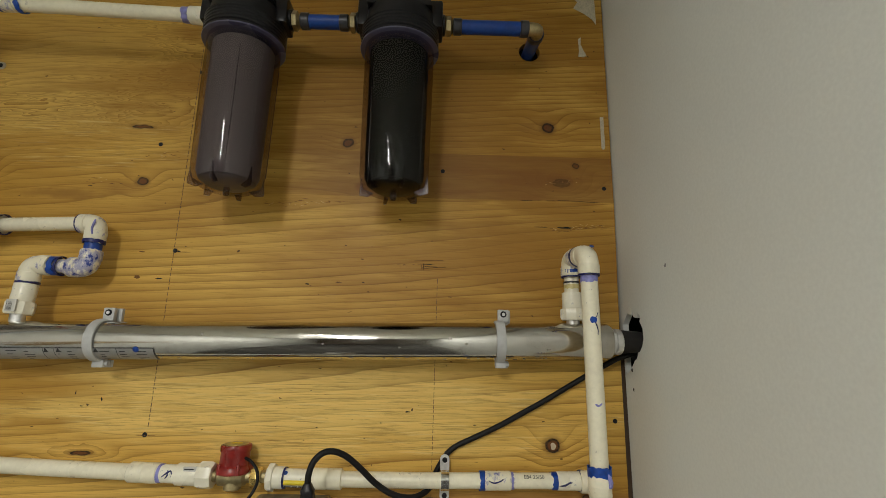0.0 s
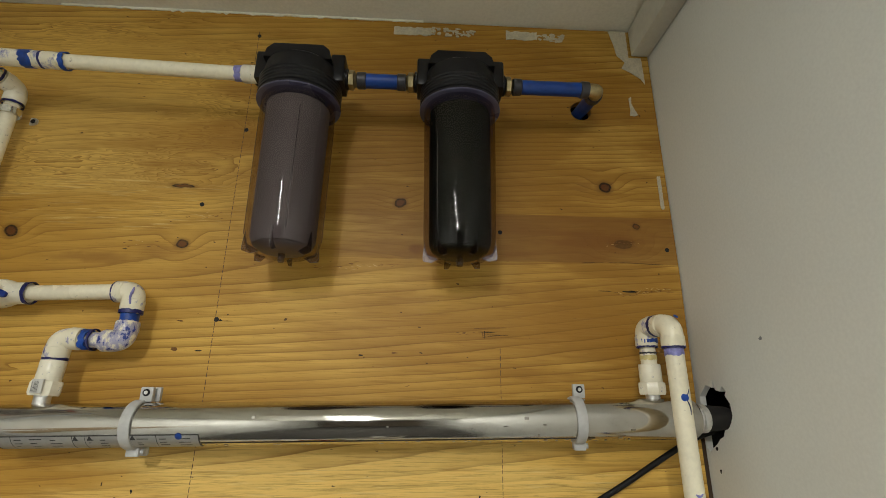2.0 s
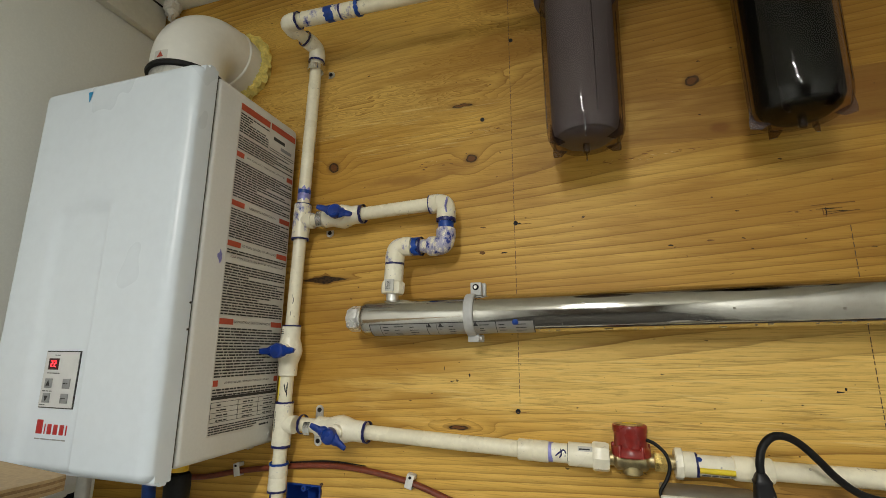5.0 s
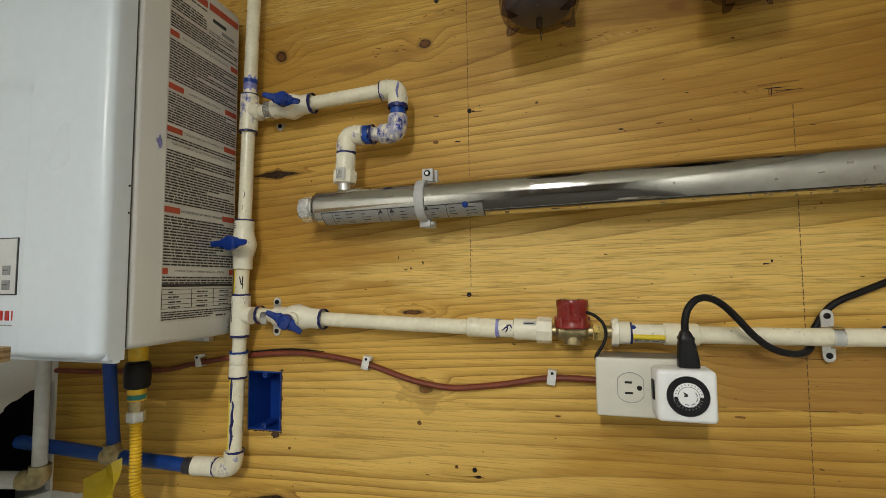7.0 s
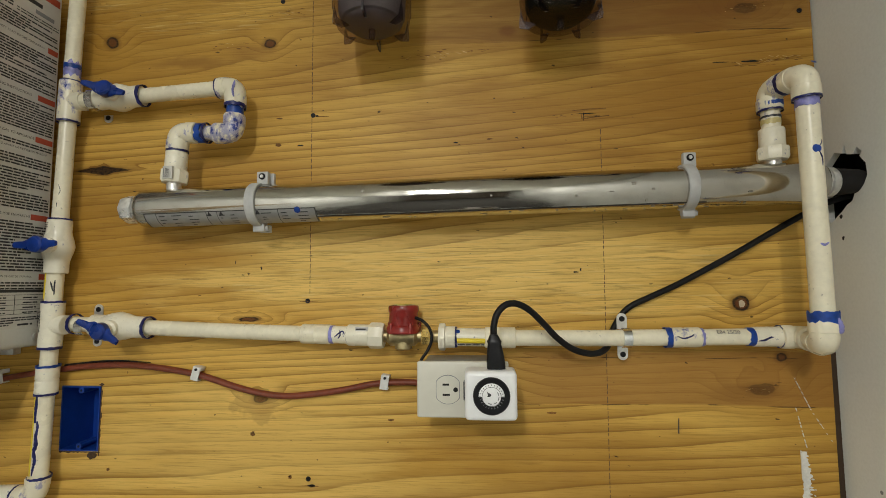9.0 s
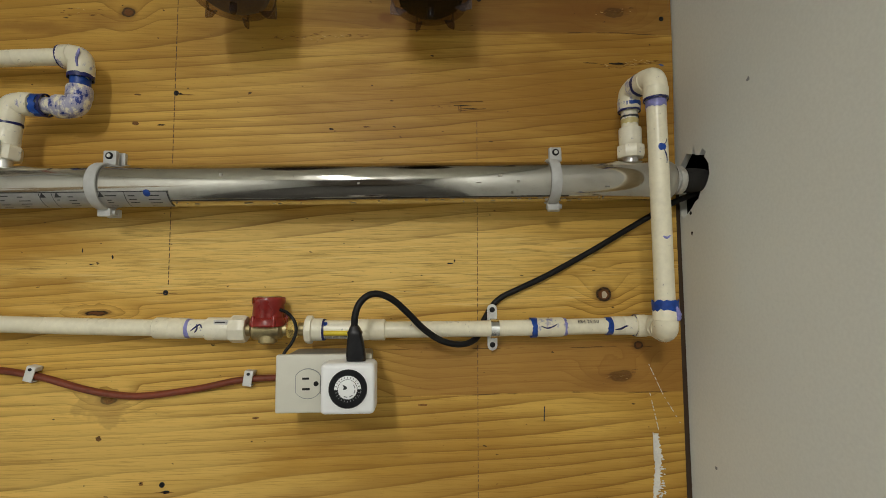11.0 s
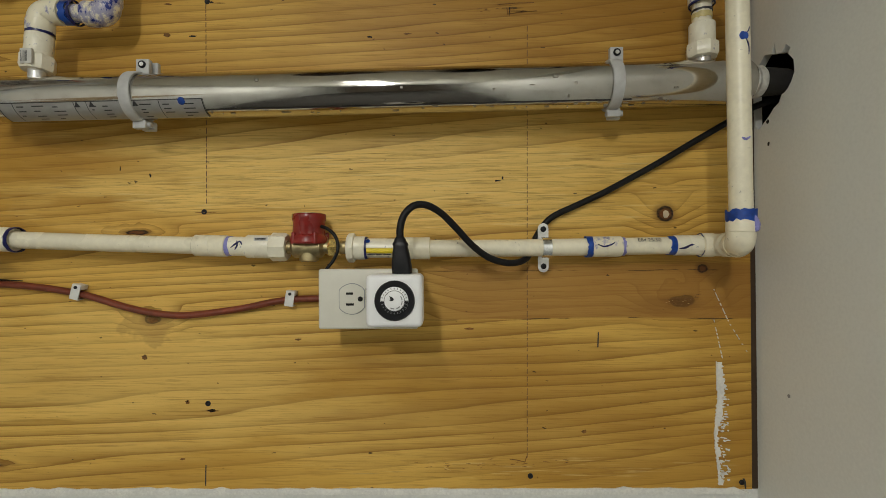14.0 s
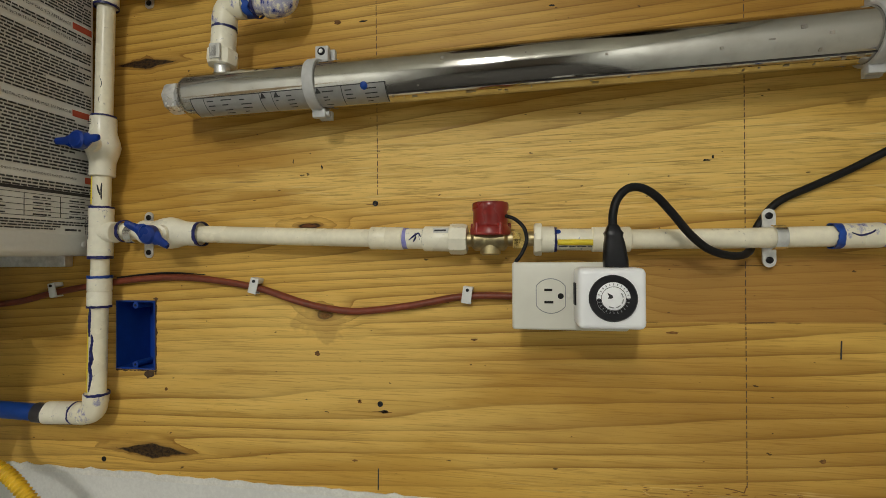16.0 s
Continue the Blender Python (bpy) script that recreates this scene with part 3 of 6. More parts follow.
# ---- white paint smears, pencil lines and screws on the plywood
smear("paint_smear", ragged_bar(-0.455, -0.385, 2.407, 2.424, 16, 0.0015, 1), parent=wall_ply, material=PASTE_OLD)
r2 = random.Random(8)
for i in range(46):
    u, v = r2.uniform(-0.39, -0.302), r2.uniform(2.406, 2.424)
    smear("paint_fleck", ragged(u, v, r2.uniform(0.0015, 0.006), r2.uniform(0.001, 0.003), 7, 0.4, i), parent=wall_ply, y=-0.0014 - 0.00003 * i, material=PASTE_OLD)
smear("paint_smear", ragged_bar(-0.244, -0.185, 2.407, 2.425, 14, 0.0018, 2), parent=wall_ply, material=PASTE_OLD)
for i in range(30):
    u, v = r2.uniform(-0.188, -0.130), r2.uniform(2.405, 2.421)
    smear("paint_fleck", ragged(u, v, r2.uniform(0.0015, 0.006), r2.uniform(0.001, 0.003), 7, 0.4, 100 + i), parent=wall_ply, y=-0.0014 - 0.00003 * i, material=PASTE_OLD)
smear("paint_smear", [(-0.046, 2.437), (-0.012, 2.437), (-0.012, 2.376), (0.012, 2.376), (0.013, 2.318), (0.006, 2.330), (-0.010, 2.342), (-0.028, 2.352), (-0.020, 2.366), (-0.034, 2.380), (-0.038, 2.405)], parent=wall_ply, material=PASTE_OLD)
smear("paint_smear", [(-0.022, 2.286), (-0.017, 2.290), (-0.018, 2.275), (-0.013, 2.262), (-0.008, 2.252), (-0.014, 2.249), (-0.023, 2.250), (-0.021, 2.262)], parent=wall_ply, material=PASTE_OLD)
smear("paint_smear", ragged_bar(0.010, 0.016, 2.07, 2.13, 3, 0.002, 3), parent=wall_ply, material=PASTE_OLD)
# long streak low down beside the corner: a solid spine with barbs dragged to one side
r3 = random.Random(12)
n = 110
spine, barbs = [], []
reach = 0.005
for i in range(n + 1):
    w = i / n
    z = 1.228 + 0.160 * w
    u = -0.0255 - 0.0045 * math.sin(math.pi * min(1.0, w * 1.25)) ** 2
    spine.append((u + r3.uniform(-0.0009, 0.0009), z))
    reach = max(0.0025, min(0.0085, reach + r3.uniform(-0.0016, 0.0016)))
    barbs.append((u + reach + r3.choice((0.0, 0.0, 0.0006, 0.0014, 0.0034)), z + r3.uniform(-0.0005, 0.0005)))
for i in range(70):
    w = r3.random() ** 1.2
    u = -0.0255 + r3.uniform(0.003, 0.013)
    smear("paint_fleck", ragged(u, 1.228 + 0.125 * w, r3.uniform(0.0007, 0.0026), r3.uniform(0.0005, 0.0012), 7, 0.5, 300 + i), parent=wall_ply, y=-0.0014 - 0.00003 * i)
smear("paint_streak", spine + barbs[::-1], parent=wall_ply)
smear("paint_streak", [(-0.0270, 1.389), (-0.0262, 1.389), (-0.0248, 1.350), (-0.0270, 1.352)], parent=wall_ply, y=-0.0014)
for (u0, z0), (u1, z1), count in (((-0.029, 1.443), (-0.0188, 1.394), 9), ((-0.029, 1.4837), (-0.0094, 1.4397), 13), ((-0.0094, 1.4397), (0.014, 1.401), 6)):
    for i in range(count):
        w = (i + r3.uniform(0.1, 0.9)) / count
        long = r3.uniform(0.0008, 0.0026)
        u, v = u0 + (u1 - u0) * w, z0 + (z1 - z0) * w
        du, dv = (u1 - u0) * long / 0.05, (z1 - z0) * long / 0.05
        smear("paint_fleck", [(u - du - 0.0005, v - dv), (u - du + 0.0004, v - dv), (u + du + 0.0005, v + dv), (u + du - 0.0004, v + dv)], parent=wall_ply)
smear("nail_stain", [(0.0060, 1.236), (0.0085, 1.236), (0.0100, 1.232), (0.0105, 1.223), (0.0090, 1.223), (0.0080, 1.231)], parent=wall_ply, material=INK)
# painted lip along the sheet's lower edge, and caulk along its upper one
r4 = random.Random(4)
lip = [(LEFT + i * 0.012, PLY_LOW + 0.0015 + abs(r4.gauss(0, 0.0022)) * (1 if i < 70 else 0.35)) for i in range(126)]
smear("painted_lip", lip + [(RIGHT - 0.01, PLY_LOW - 0.006), (LEFT, PLY_LOW - 0.006)], parent=wall_ply, thick=0.004, y=-0.0016)
crest = [(-1.06 + i * 0.006, TOP - 0.0035 - abs(r4.gauss(0, 0.0018)) * math.sin(math.pi * i / 110) ** 0.5) for i in range(111)]
smear("caulk_line", crest + [(-0.40, TOP - 0.0005), (-1.06, TOP - 0.0005)], parent=wall_ply, y=-0.0022, thick=0.0022, material=CEIL)

line_x = ((-0.697, 1.60, 2.40, -0.003), (-0.275, 1.264, 1.83, 0.004))
for i, (lx, z0, z1, lean) in enumerate(line_x):
    bm = bmesh.new()
    z = z0
    while z < z1:
        step = r4.uniform(0.004, 0.012)
        u = lx + lean * (z - z0) / (z1 - z0)
        merge(bm, slab([[(u - 0.0004, z), (u + 0.0004, z), (u + 0.0005, z + step * 0.7), (u - 0.0003, z + step * 0.7)]], lambda a, b: (a, -0.0005, b), (0, 0.0005, 0)))
        z += step
    part("pencil_line", bm, surface("pencil", (0.10, 0.06, 0.03), 0.7), wall_ply)
smear("pencil_tick", [(-0.181, 1.428), (-0.1797, 1.428), (-0.1805, 1.408), (-0.182, 1.408)], material=INK, parent=wall_ply, y=-0.0005, thick=0.0005)
smear("pencil_tick", [(-0.6985, 1.255), (-0.6972, 1.255), (-0.6975, 1.228), (-0.699, 1.228)], material=INK, parent=wall_ply, y=-0.0005, thick=0.0005)
for u, v, w, h in ((-0.288, 1.857, 0.012, 0.0006), (-0.294, 1.852, 0.0006, 0.006), (-0.280, 1.853, 0.010, 0.0005), (-0.312, 1.628, 0.004, 0.0012), (-0.305, 1.631, 0.0015, 0.0022), (-0.80, 1.628, 0.003, 0.0006), (-0.772, 1.638, 0.0010, 0.0028), (-0.812, 1.646, 0.0008, 0.003), (-0.10, 1.925, 0.012, 0.0006), (-0.06, 1.925, 0.010, 0.0014)):
    smear("gouge", ragged(u, v, w, h, 9, 0.5, int(abs(u * 999))), material=DARK, parent=wall_ply, y=-0.0005, thick=0.0005)

# torn veneer beside the corner and splintered lines along the grain
SPLINTER = surface("raw_splinter", (0.60, 0.40, 0.14), 0.75, vary=0.15, grain=300)
GRAIN_TEAR = surface("torn_grain", (0.20, 0.092, 0.020), 0.8, vary=0.4, grain=300)
r6 = random.Random(61)
for u0, u1, z0, lean, count, dark_share in ((-0.085, 0.012, 1.921, 0.06, 46, 0.72), (-0.56, -0.43, 1.953, 0.05, 34, 0.7), (-0.86, -0.80, 1.982, 0.08, 12, 0.6), (-0.77, -0.71, 2.035, -0.02, 14, 0.5), (-0.44, -0.22, 1.253, 0.02, 26, 0.9), (-0.34, -0.26, 1.856, 0.02, 10, 0.8), (-0.095, -0.045, 1.464, 0.18, 30, 0.9), (-0.090, -0.035, 2.000, 0.15, 26, 0.9)):
    for i in range(count):
        u = r6.uniform(u0, u1)
        v = z0 + lean * (u - u0) + r6.gauss(0, 0.0034)
        pale = r6.random() > dark_share
        long = r6.uniform(0.0012, 0.0050)
        tilt = r6.uniform(-0.15, 0.2) if not pale else r6.uniform(-0.7, 0.9)
        h = r6.uniform(0.0002, 0.0006)
        smear("torn_grain", [(u - long, v - long * tilt), (u - long * 0.2, v - h), (u + long, v + long * tilt), (u + long * 0.1, v + h)], material=SPLINTER if pale else GRAIN_TEAR, parent=wall_ply, y=-0.0005 if not pale else -0.0010, thick=0.0005)
for (u0, v0), (u1, v1) in (((-0.275, 1.266), (-0.278, 1.258)), ((-0.278, 1.258), (-0.298, 1.262)), ((-0.297, 1.849), (-0.258, 1.853)), ((-0.297, 1.849), (-0.2975, 1.857)), ((-0.310, 1.862), (-0.262, 1.864))):
    bmc = sweep([(u0, -0.0001, v0), ((u0 + u1) / 2, -0.0001, (v0 + v1) / 2 + 0.0006), (u1, -0.0001, v1)], 0.0006, 6)
    part("pencil_line", bmc, GRAIN_TEAR, wall_ply)

smear("knot_heart", ragged(-0.0905, 1.5825, 0.0042, 0.0050, 12, 0.2, 77), material=surface("pale_knot_heart", (0.55, 0.45, 0.32), 0.6), parent=wall_ply, y=-0.0006, thick=0.0006)
screw_bm = lathe([(0.0036, 0.0), (0.0036, 0.0006), (0.0028, 0.0009), (0.0010, 0.0002)], (0, 0, 0), (0, -1, 0), 12)
for u, v, w, h, mat in ((-0.7665, 1.446, 0.0065, 0.0035, GRAIN_TEAR), (-0.779, 1.397, 0.0035, 0.0030, GRAIN_TEAR), (-0.690, 1.3265, 0.0058, 0.0020, DARK), (-0.690, 1.3262, 0.0120, 0.0007, GRAIN_TEAR), (-0.722, 1.338, 0.0030, 0.0024, GRAIN_TEAR),
                        (-0.722, 1.3385, 0.0012, 0.0012, DARK), (-0.690, 1.868, 0.0022, 0.0014, DARK), (-0.680, 1.867, 0.0090, 0.0005, GRAIN_TEAR), (-0.7, 1.588, 0.012, 0.0005, GRAIN_TEAR), (-0.690, 1.331, 0.0010, 0.0008, SPLINTER),
                        (-0.729, 1.263, 0.0034, 0.0014, GRAIN_TEAR), (-1.000, 1.342, 0.0028, 0.0022, GRAIN_TEAR), (-0.575, 1.420, 0.0045, 0.0014, GRAIN_TEAR), (-0.350, 1.433, 0.0060, 0.0016, GRAIN_TEAR), (-0.20, 1.298, 0.0028, 0.0026, GRAIN_TEAR), (-0.748, 1.866, 0.005, 0.001, GRAIN_TEAR),
                        (-0.750, 1.825, 0.0042, 0.0026, GRAIN_TEAR), (-0.715, 1.823, 0.0050, 0.0010, DARK), (-0.480, 1.820, 0.0040, 0.0010, DARK), (-0.43, 1.824, 0.0045, 0.0012, GRAIN_TEAR)):
    smear("wood_mark", ragged(u, v, w, h, 12, 0.35, int(abs(u * 7919 + v * 104))), material=mat, parent=wall_ply, y=-0.0006, thick=0.0006)
first = single("wall_screw", screw_bm, BLACK_PLASTIC, "black countersunk screw in the plywood", "screw", "screws in the plywood")
places = [(-0.696, 2.192), (-0.696, 1.869), (-0.747, 2.053), (-0.266, 2.019), (0.010, 1.996), (-0.699, 2.388), (-0.700, 1.589), (-0.695, 1.336), (-0.271, 1.240), (0.005, 1.231), (-1.099, 1.240), (0.006, 1.62)]
first.matrix_basis = pose(places[0][0], -0.0002, places[0][1])
for u, v in places[1:]:
    copy_thing(first, pose(u, -0.0002, v))


# ---------------------------------------------------------------- pipe fittings
R_PIPE, R_FIT = 0.0108, 0.0142


def rod(points, parent, material=PVC, name="pipe", r=R_PIPE, label=""):
    return part(name, sweep(points, r, 20), material, parent, label)


def elbow(a, corner, b, parent, material=PVC_PALE, reach=0.027, r=R_FIT, name="elbow"):
    """A moulded elbow from the direction of a round the corner to b, with thick socket lips."""
    c = Vector(corner)
    u, v = (Vector(a) - c).normalized(), (Vector(b) - c).normalized()
    path = fillet([c + u * reach, c, c + v * reach], 0.0165, 8)
    radii = [r] * len(path)
    bm = sweep(path, radii, 22)
    for d in (u, v):
        lathe([(r * 0.99, 0), (r + 0.0008, 0.0006), (r + 0.0008, 0.0125), (r * 0.99, 0.0145)], c + d * (reach - 0.0142), d, 22, bm)
    return part(name, bm, material, parent)


def sleeve(p, q, parent, material=PVC_PALE, r=R_FIT, name="coupling"):
    p, q = Vector(p), Vector(q)
    h = (q - p).length
    return part(name, lathe([(r - 0.001, 0), (r, 0.001), (r, h * 0.46), (r - 0.0006, h * 0.5), (r, h * 0.54), (r, h - 0.001), (r - 0.001, h)], p, q - p, 22), material, parent)


def hexed(p, q, parent, material=PVC_PALE, r=0.0185, name="bushing"):
    """A reducing bushing: round socket and a hexagonal collar at its far end."""
    p, q = Vector(p), Vector(q)
    h = (q - p).length
    bm = lathe([(R_FIT, 0), (R_FIT + 0.0006, 0.001), (R_FIT + 0.0006, h * 0.62), (R_FIT, h * 0.64)], p, q - p, 22)
    lathe([(r - 0.001, h * 0.6), (r, h * 0.64), (r, h * 0.92), (r - 0.0015, h)], p, q - p, 8, bm)
    return part(name, bm, material, parent)


def tee(centre, along, out, parent, material=PVC_PALE, half=0.031, reach=0.024):
    c, d, o = Vector(centre), Vector(along).normalized(), Vector(out).normalized()
    bm = lathe([(R_FIT - 0.001, -half), (R_FIT + 0.0006, -half + 0.001), (R_FIT + 0.0006, half - 0.001), (R_FIT - 0.001, half)], c, d, 22)
    lathe([(R_FIT - 0.001, 0.002), (R_FIT, reach - 0.001), (R_FIT - 0.001, reach)], c, o, 22, bm)
    return part("tee", bm, material, parent)


def ring(p, d, parent, material=PRIMER, r=0.0150, w=0.003, name="primer_ring", seed=0):
    """An uneven band of primer that ran out of a joint."""
    rr = random.Random(seed + int(abs(p[0] * 7919 + p[2] * 104729)))
    a, b, d = basis(d)
    p = Vector(p)
    n, bm = 26, bmesh.new()
    lo, hi = [], []
    for i in range(n):
        t = math.tau * i / n
        s = (a * math.cos(t) + b * math.sin(t)) * r
        lo.append(p + s - d * w * rr.uniform(0.35, 0.75))
        hi.append(p + s + d * w * rr.uniform(0.35, 0.75))
    rings = [[bm.verts.new(q - (q - p - d * (q - p).dot(d)).normalized() * 0.0012) for q in lo], [bm.verts.new(q) for q in lo], [bm.verts.new(q) for q in hi], [bm.verts.new(q - (q - p - d * (q - p).dot(d)).normalized() * 0.0012) for q in hi]]
    bridge(bm, rings, (False, False))
    return part(name, bm, material, parent)


def handle(hub, along, outward, parent, length=0.033):
    """A two-winged quarter-turn handle on its hub."""
    a, o = Vector(along).normalized(), Vector(outward).normalized()
    s = o.cross(a).normalized()
    c = Vector(hub)
    bm = lathe([(0.0105, -0.004), (0.0118, -0.002), (0.0118, 0.006), (0.0095, 0.0085), (0.004, 0.009)], c, o, 20)
    for sign in (1, -1):
        rings = []
        for w, wide, lift, thick in ((0.15, 0.0085, 0.001, 0.0050), (0.38, 0.0090, 0.0018, 0.0044), (0.55, 0.0055, 0.0032, 0.0036), (0.85, 0.0047, 0.0050, 0.0030), (1.0, 0.0036, 0.0058, 0.0022)):
            p = c + a * sign * length * w + o * lift
            rings.append([bm.verts.new(p + s * wide * math.cos(k * math.tau / 10) + o * thick * math.sin(k * math.tau / 10)) for k in range(10)])
        bridge(bm, rings)
    return part("handle", bm, HANDLE, parent, "blue plastic quarter-turn handle")


def ball_valve(p, q, outward, hub, wing, parent, material=PVC_PALE):
    p, q = Vector(p), Vector(q)
    h = (q - p).length
    r = 0.0152
    prof = [(r - 0.001, 0), (r, 0.001), (r, h * 0.22), (r + 0.0010, h * 0.27), (0.0190, h * 0.38), (0.0208, h * 0.5), (0.0190, h * 0.62), (r + 0.0010, h * 0.73), (r + 0.0004, h * 0.78), (r + 0.0004, h - 0.001), (r - 0.001, h)]
    body = part("ball_valve", lathe(prof, p, q - p, 26), material, parent, "moulded ball valve body with a blue handle")
    c, o = (p + q) / 2, Vector(outward).normalized()
    part("stem", lathe([(0.0115, 0.006), (0.0115, 0.024), (0.0085, 0.026), (0.0085, (Vector(hub) - c).length)], c, Vector(hub) - c, 18), material, body)
    handle(hub, wing, o, body)
    return body


def drip(points, parent, material=PRIMER, r=0.0016, name="primer_drip"):
    pts = spline(points, 5)
    n = len(pts)
    rr = random.Random(n)
    return part(name, sweep(pts, [r * (0.35 + 0.65 * math.sin(math.pi * (i + 0.6) / (n + 0.4))) * rr.uniform(0.75, 1.25) for i in range(n)], 8), material, parent)


def strap(centre, d, ears, name, label, group="pipe straps", off=0.0022, wrap=0.0):
    """A bent metal strap over a pipe along d, with a screwed ear on each side given."""
    th = thing(name, label, "pipe strap", group)
    c, d = Vector(centre), Vector(d).normalized()
    o = V(0, -1, 0)
    s = o.cross(d).normalized()
    r, w = R_PIPE + 0.0012 + wrap, 0.0055
    bm = bmesh.new()
    outer, inner = [], []
    steps = 18
    for i in range(steps + 1):
        t = math.pi * i / steps if len(ears) == 2 else math.tau * 0.86 * i / steps
        v = s * math.cos(t) + o * math.sin(t)
        for rad, store in ((r + 0.0012, outer), (r, inner)):
            store.append([bm.verts.new(c + v * rad - d * w), bm.verts.new(c + v * rad + d * w)])
    for store, flip in ((outer, 1), (inner, -1)):
        for p, q in zip(store, store[1:]):
            bm.faces.new((p[0], p[1], q[1], q[0])[::flip])
    for k in (0, 1):
        for i in range(steps):
            bm.faces.new((outer[i][k], outer[i + 1][k], inner[i + 1][k], inner[i][k]))
    part("band", bm, BRIGHT_ZINC, th)
    for sign in ears:
        far = r - wrap + (0.0190 if len(ears) == 2 else 0.0125)
        ear = bmesh.new()
        y = -off
        cx, cz = c.x, c.z
        pts = []
        for t in range(9):
            ang = math.pi * t / 8
            pts.append((0.0068 * math.cos(ang), far - 0.006 + 0.0068 * math.sin(ang)))
        pts += [(-0.0068, r - 0.002), (0.0068, r - 0.002)]
        merge(ear, slab([[(p[0], p[1]) for p in pts]], lambda u, v: V(cx, y, cz) + d * u + s * v * sign, (0, 0.0018, 0)))
        if off > 0.005:
            merge(ear, box(-0.0018, 0.0018, 0, off - 0.002, -0.0018, 0.0018), Matrix.Translation(V(cx, y + 0.0015, cz) + s * sign * (far - 0.007)))
        lug = part("ear", ear, ZINC, th)
        part("screw", lathe([(0.0038, 0), (0.0038, 0.0010), (0.0028, 0.0016), (0.0008, 0.0014)], V(cx, y, cz) + s * sign * (far - 0.007), (0, -1, 0), 12), BLACK_PLASTIC, lug)
    return th


# ---------------------------------------------------------------- riser with its run to the filters
riser = thing("riser_pipe", "cream plastic riser pipe with purple-primed joints and ball valve", "pipe")
YP = -0.027


def riser_at(z):
    return V(-1.0605 - 0.0225 * (2.22 - z) / 0.9, YP, z)


c_top, c_front = riser_at(2.236), V(-1.081, -0.098, 2.243)
c_low = V(-1.0855, YP, 1.313)
for a, b in ((2.215, 1.92), (1.866, 1.705), (1.636, 1.585), (1.530, 1.485), (1.470, 1.330)):
    rod([riser_at(a), riser_at(b)], riser)
elbow(riser_at(2.1), c_top, c_front, riser, reach=0.026)
elbow(c_top, c_front, V(-0.9, -0.098, 2.237), riser, reach=0.026)
rod([c_top.lerp(c_front, 0.3), c_top.lerp(c_front, 0.7)], riser)
ring(c_top.lerp(c_front, 0.42), c_front - c_top, riser, w=0.003)
run = lambda x: V(x, -0.098, 2.2435 - 0.014 * (x + 1.08) / 0.42)
rod([run(-1.065), run(-0.655)], riser)
sleeve(run(-1.045), run(-0.945), riser, PVC_MID_STAIN, 0.0128)
ring(run(-1.054), V(1, 0, 0), riser, w=0.0035)
ring(run(-0.989), V(1, 0, 0), riser, PRIMER_BLUE, 0.0135, 0.013)
ring(run(-0.968), V(1, 0, 0), riser, r=0.0132, w=0.003)
ring(run(-0.936), V(1, 0, 0), riser, PRIMER_BLUE, 0.0138, 0.006)
sleeve(run(-0.672), run(-0.647), riser, PVC_PALE, 0.0138)
ring(run(-0.678), V(1, 0, 0), riser, PRIMER_PALE, 0.0122, 0.008)
ring(riser_at(2.207), V(0, 0, 1), riser, w=0.0028)
ring(riser_at(1.944), V(0, 0, 1), riser, PRIMER_PALE, 0.0111, 0.020)
ring(riser_at(1.948), V(0, 0, 1), riser, PRIMER_BLUE, 0.0113, 0.006, seed=3)
tee(riser_at(1.894), riser_at(1.95) - riser_at(1.85), (1, 0, 0), riser, PVC_MID_STAIN)
ring(riser_at(1.862), V(0, 0, 1), riser, w=0.0026)
ring(riser_at(1.925), V(0, 0, 1), riser, r=0.0140, w=0.0018)
ball_valve(riser_at(1.632), riser_at(1.712), (-0.05, -1, 0), V(-1.0685, -0.064, 1.672), (-1, 0.0, -0.03), riser)
ring(riser_at(1.713), V(0, 0, 1), riser, w=0.0022)
tee(riser_at(1.557), riser_at(1.6) - riser_at(1.5), (1, 0, -0.03), riser, half=0.033)
ring(riser_at(1.590), V(0, 0, 1), riser, w=0.0026)
ring(riser_at(1.523), V(0, 0, 1), riser, w=0.0034)
sleeve(riser_at(1.458), riser_at(1.496), riser)
ring(riser_at(1.497), V(0, 0, 1), riser, PRIMER_BLUE, w=0.003)
ring(riser_at(1.457), V(0, 0, 1), riser, r=0.0146, w=0.0028)
elbow(riser_at(1.4), c_low, V(-1.2, YP - 0.004, 1.311), riser, PVC_LIGHT_STAIN, reach=0.028)
ring(riser_at(1.340), V(0, 0, 1), riser, PRIMER, w=0.0034)
ring(V(-1.114, YP, 1.3125), V(1, 0, 0), riser, PRIMER, w=0.0035)
sleeve((-1.117, YP, 1.3125), (-1.158, YP - 0.003, 1.3115), riser, PVC_PALE, 0.0150)
part("yellow_stripe", sweep([riser_at(1.454) + V(-0.0085, -0.0058, 0), riser_at(1.343) + V(-0.0085, -0.0058, 0)], 0.0022, 8), YELLOW_PRINT, riser)
part("yellow_stripe", sweep([riser_at(1.634) + V(-0.0082, -0.0062, 0), riser_at(1.594) + V(-0.0082, -0.0062, 0)], 0.0022, 8), YELLOW_PRINT, riser)
sf = lambda z, w: riser_at(z) + V(R_PIPE * math.sin(w) * 0.97, -R_PIPE * math.cos(w) * 0.97, 0)
drip([sf(1.457, -0.35), sf(1.445, -0.30), sf(1.430, -0.34), sf(1.418, -0.30)], riser, r=0.0026)
drip([sf(1.421, 0.0), sf(1.412, 0.15), sf(1.400, 0.0), sf(1.388, 0.1), sf(1.378, -0.1), sf(1.366, 0.1), sf(1.355, -0.05), sf(1.345, -0.2)], riser, r=0.0024)
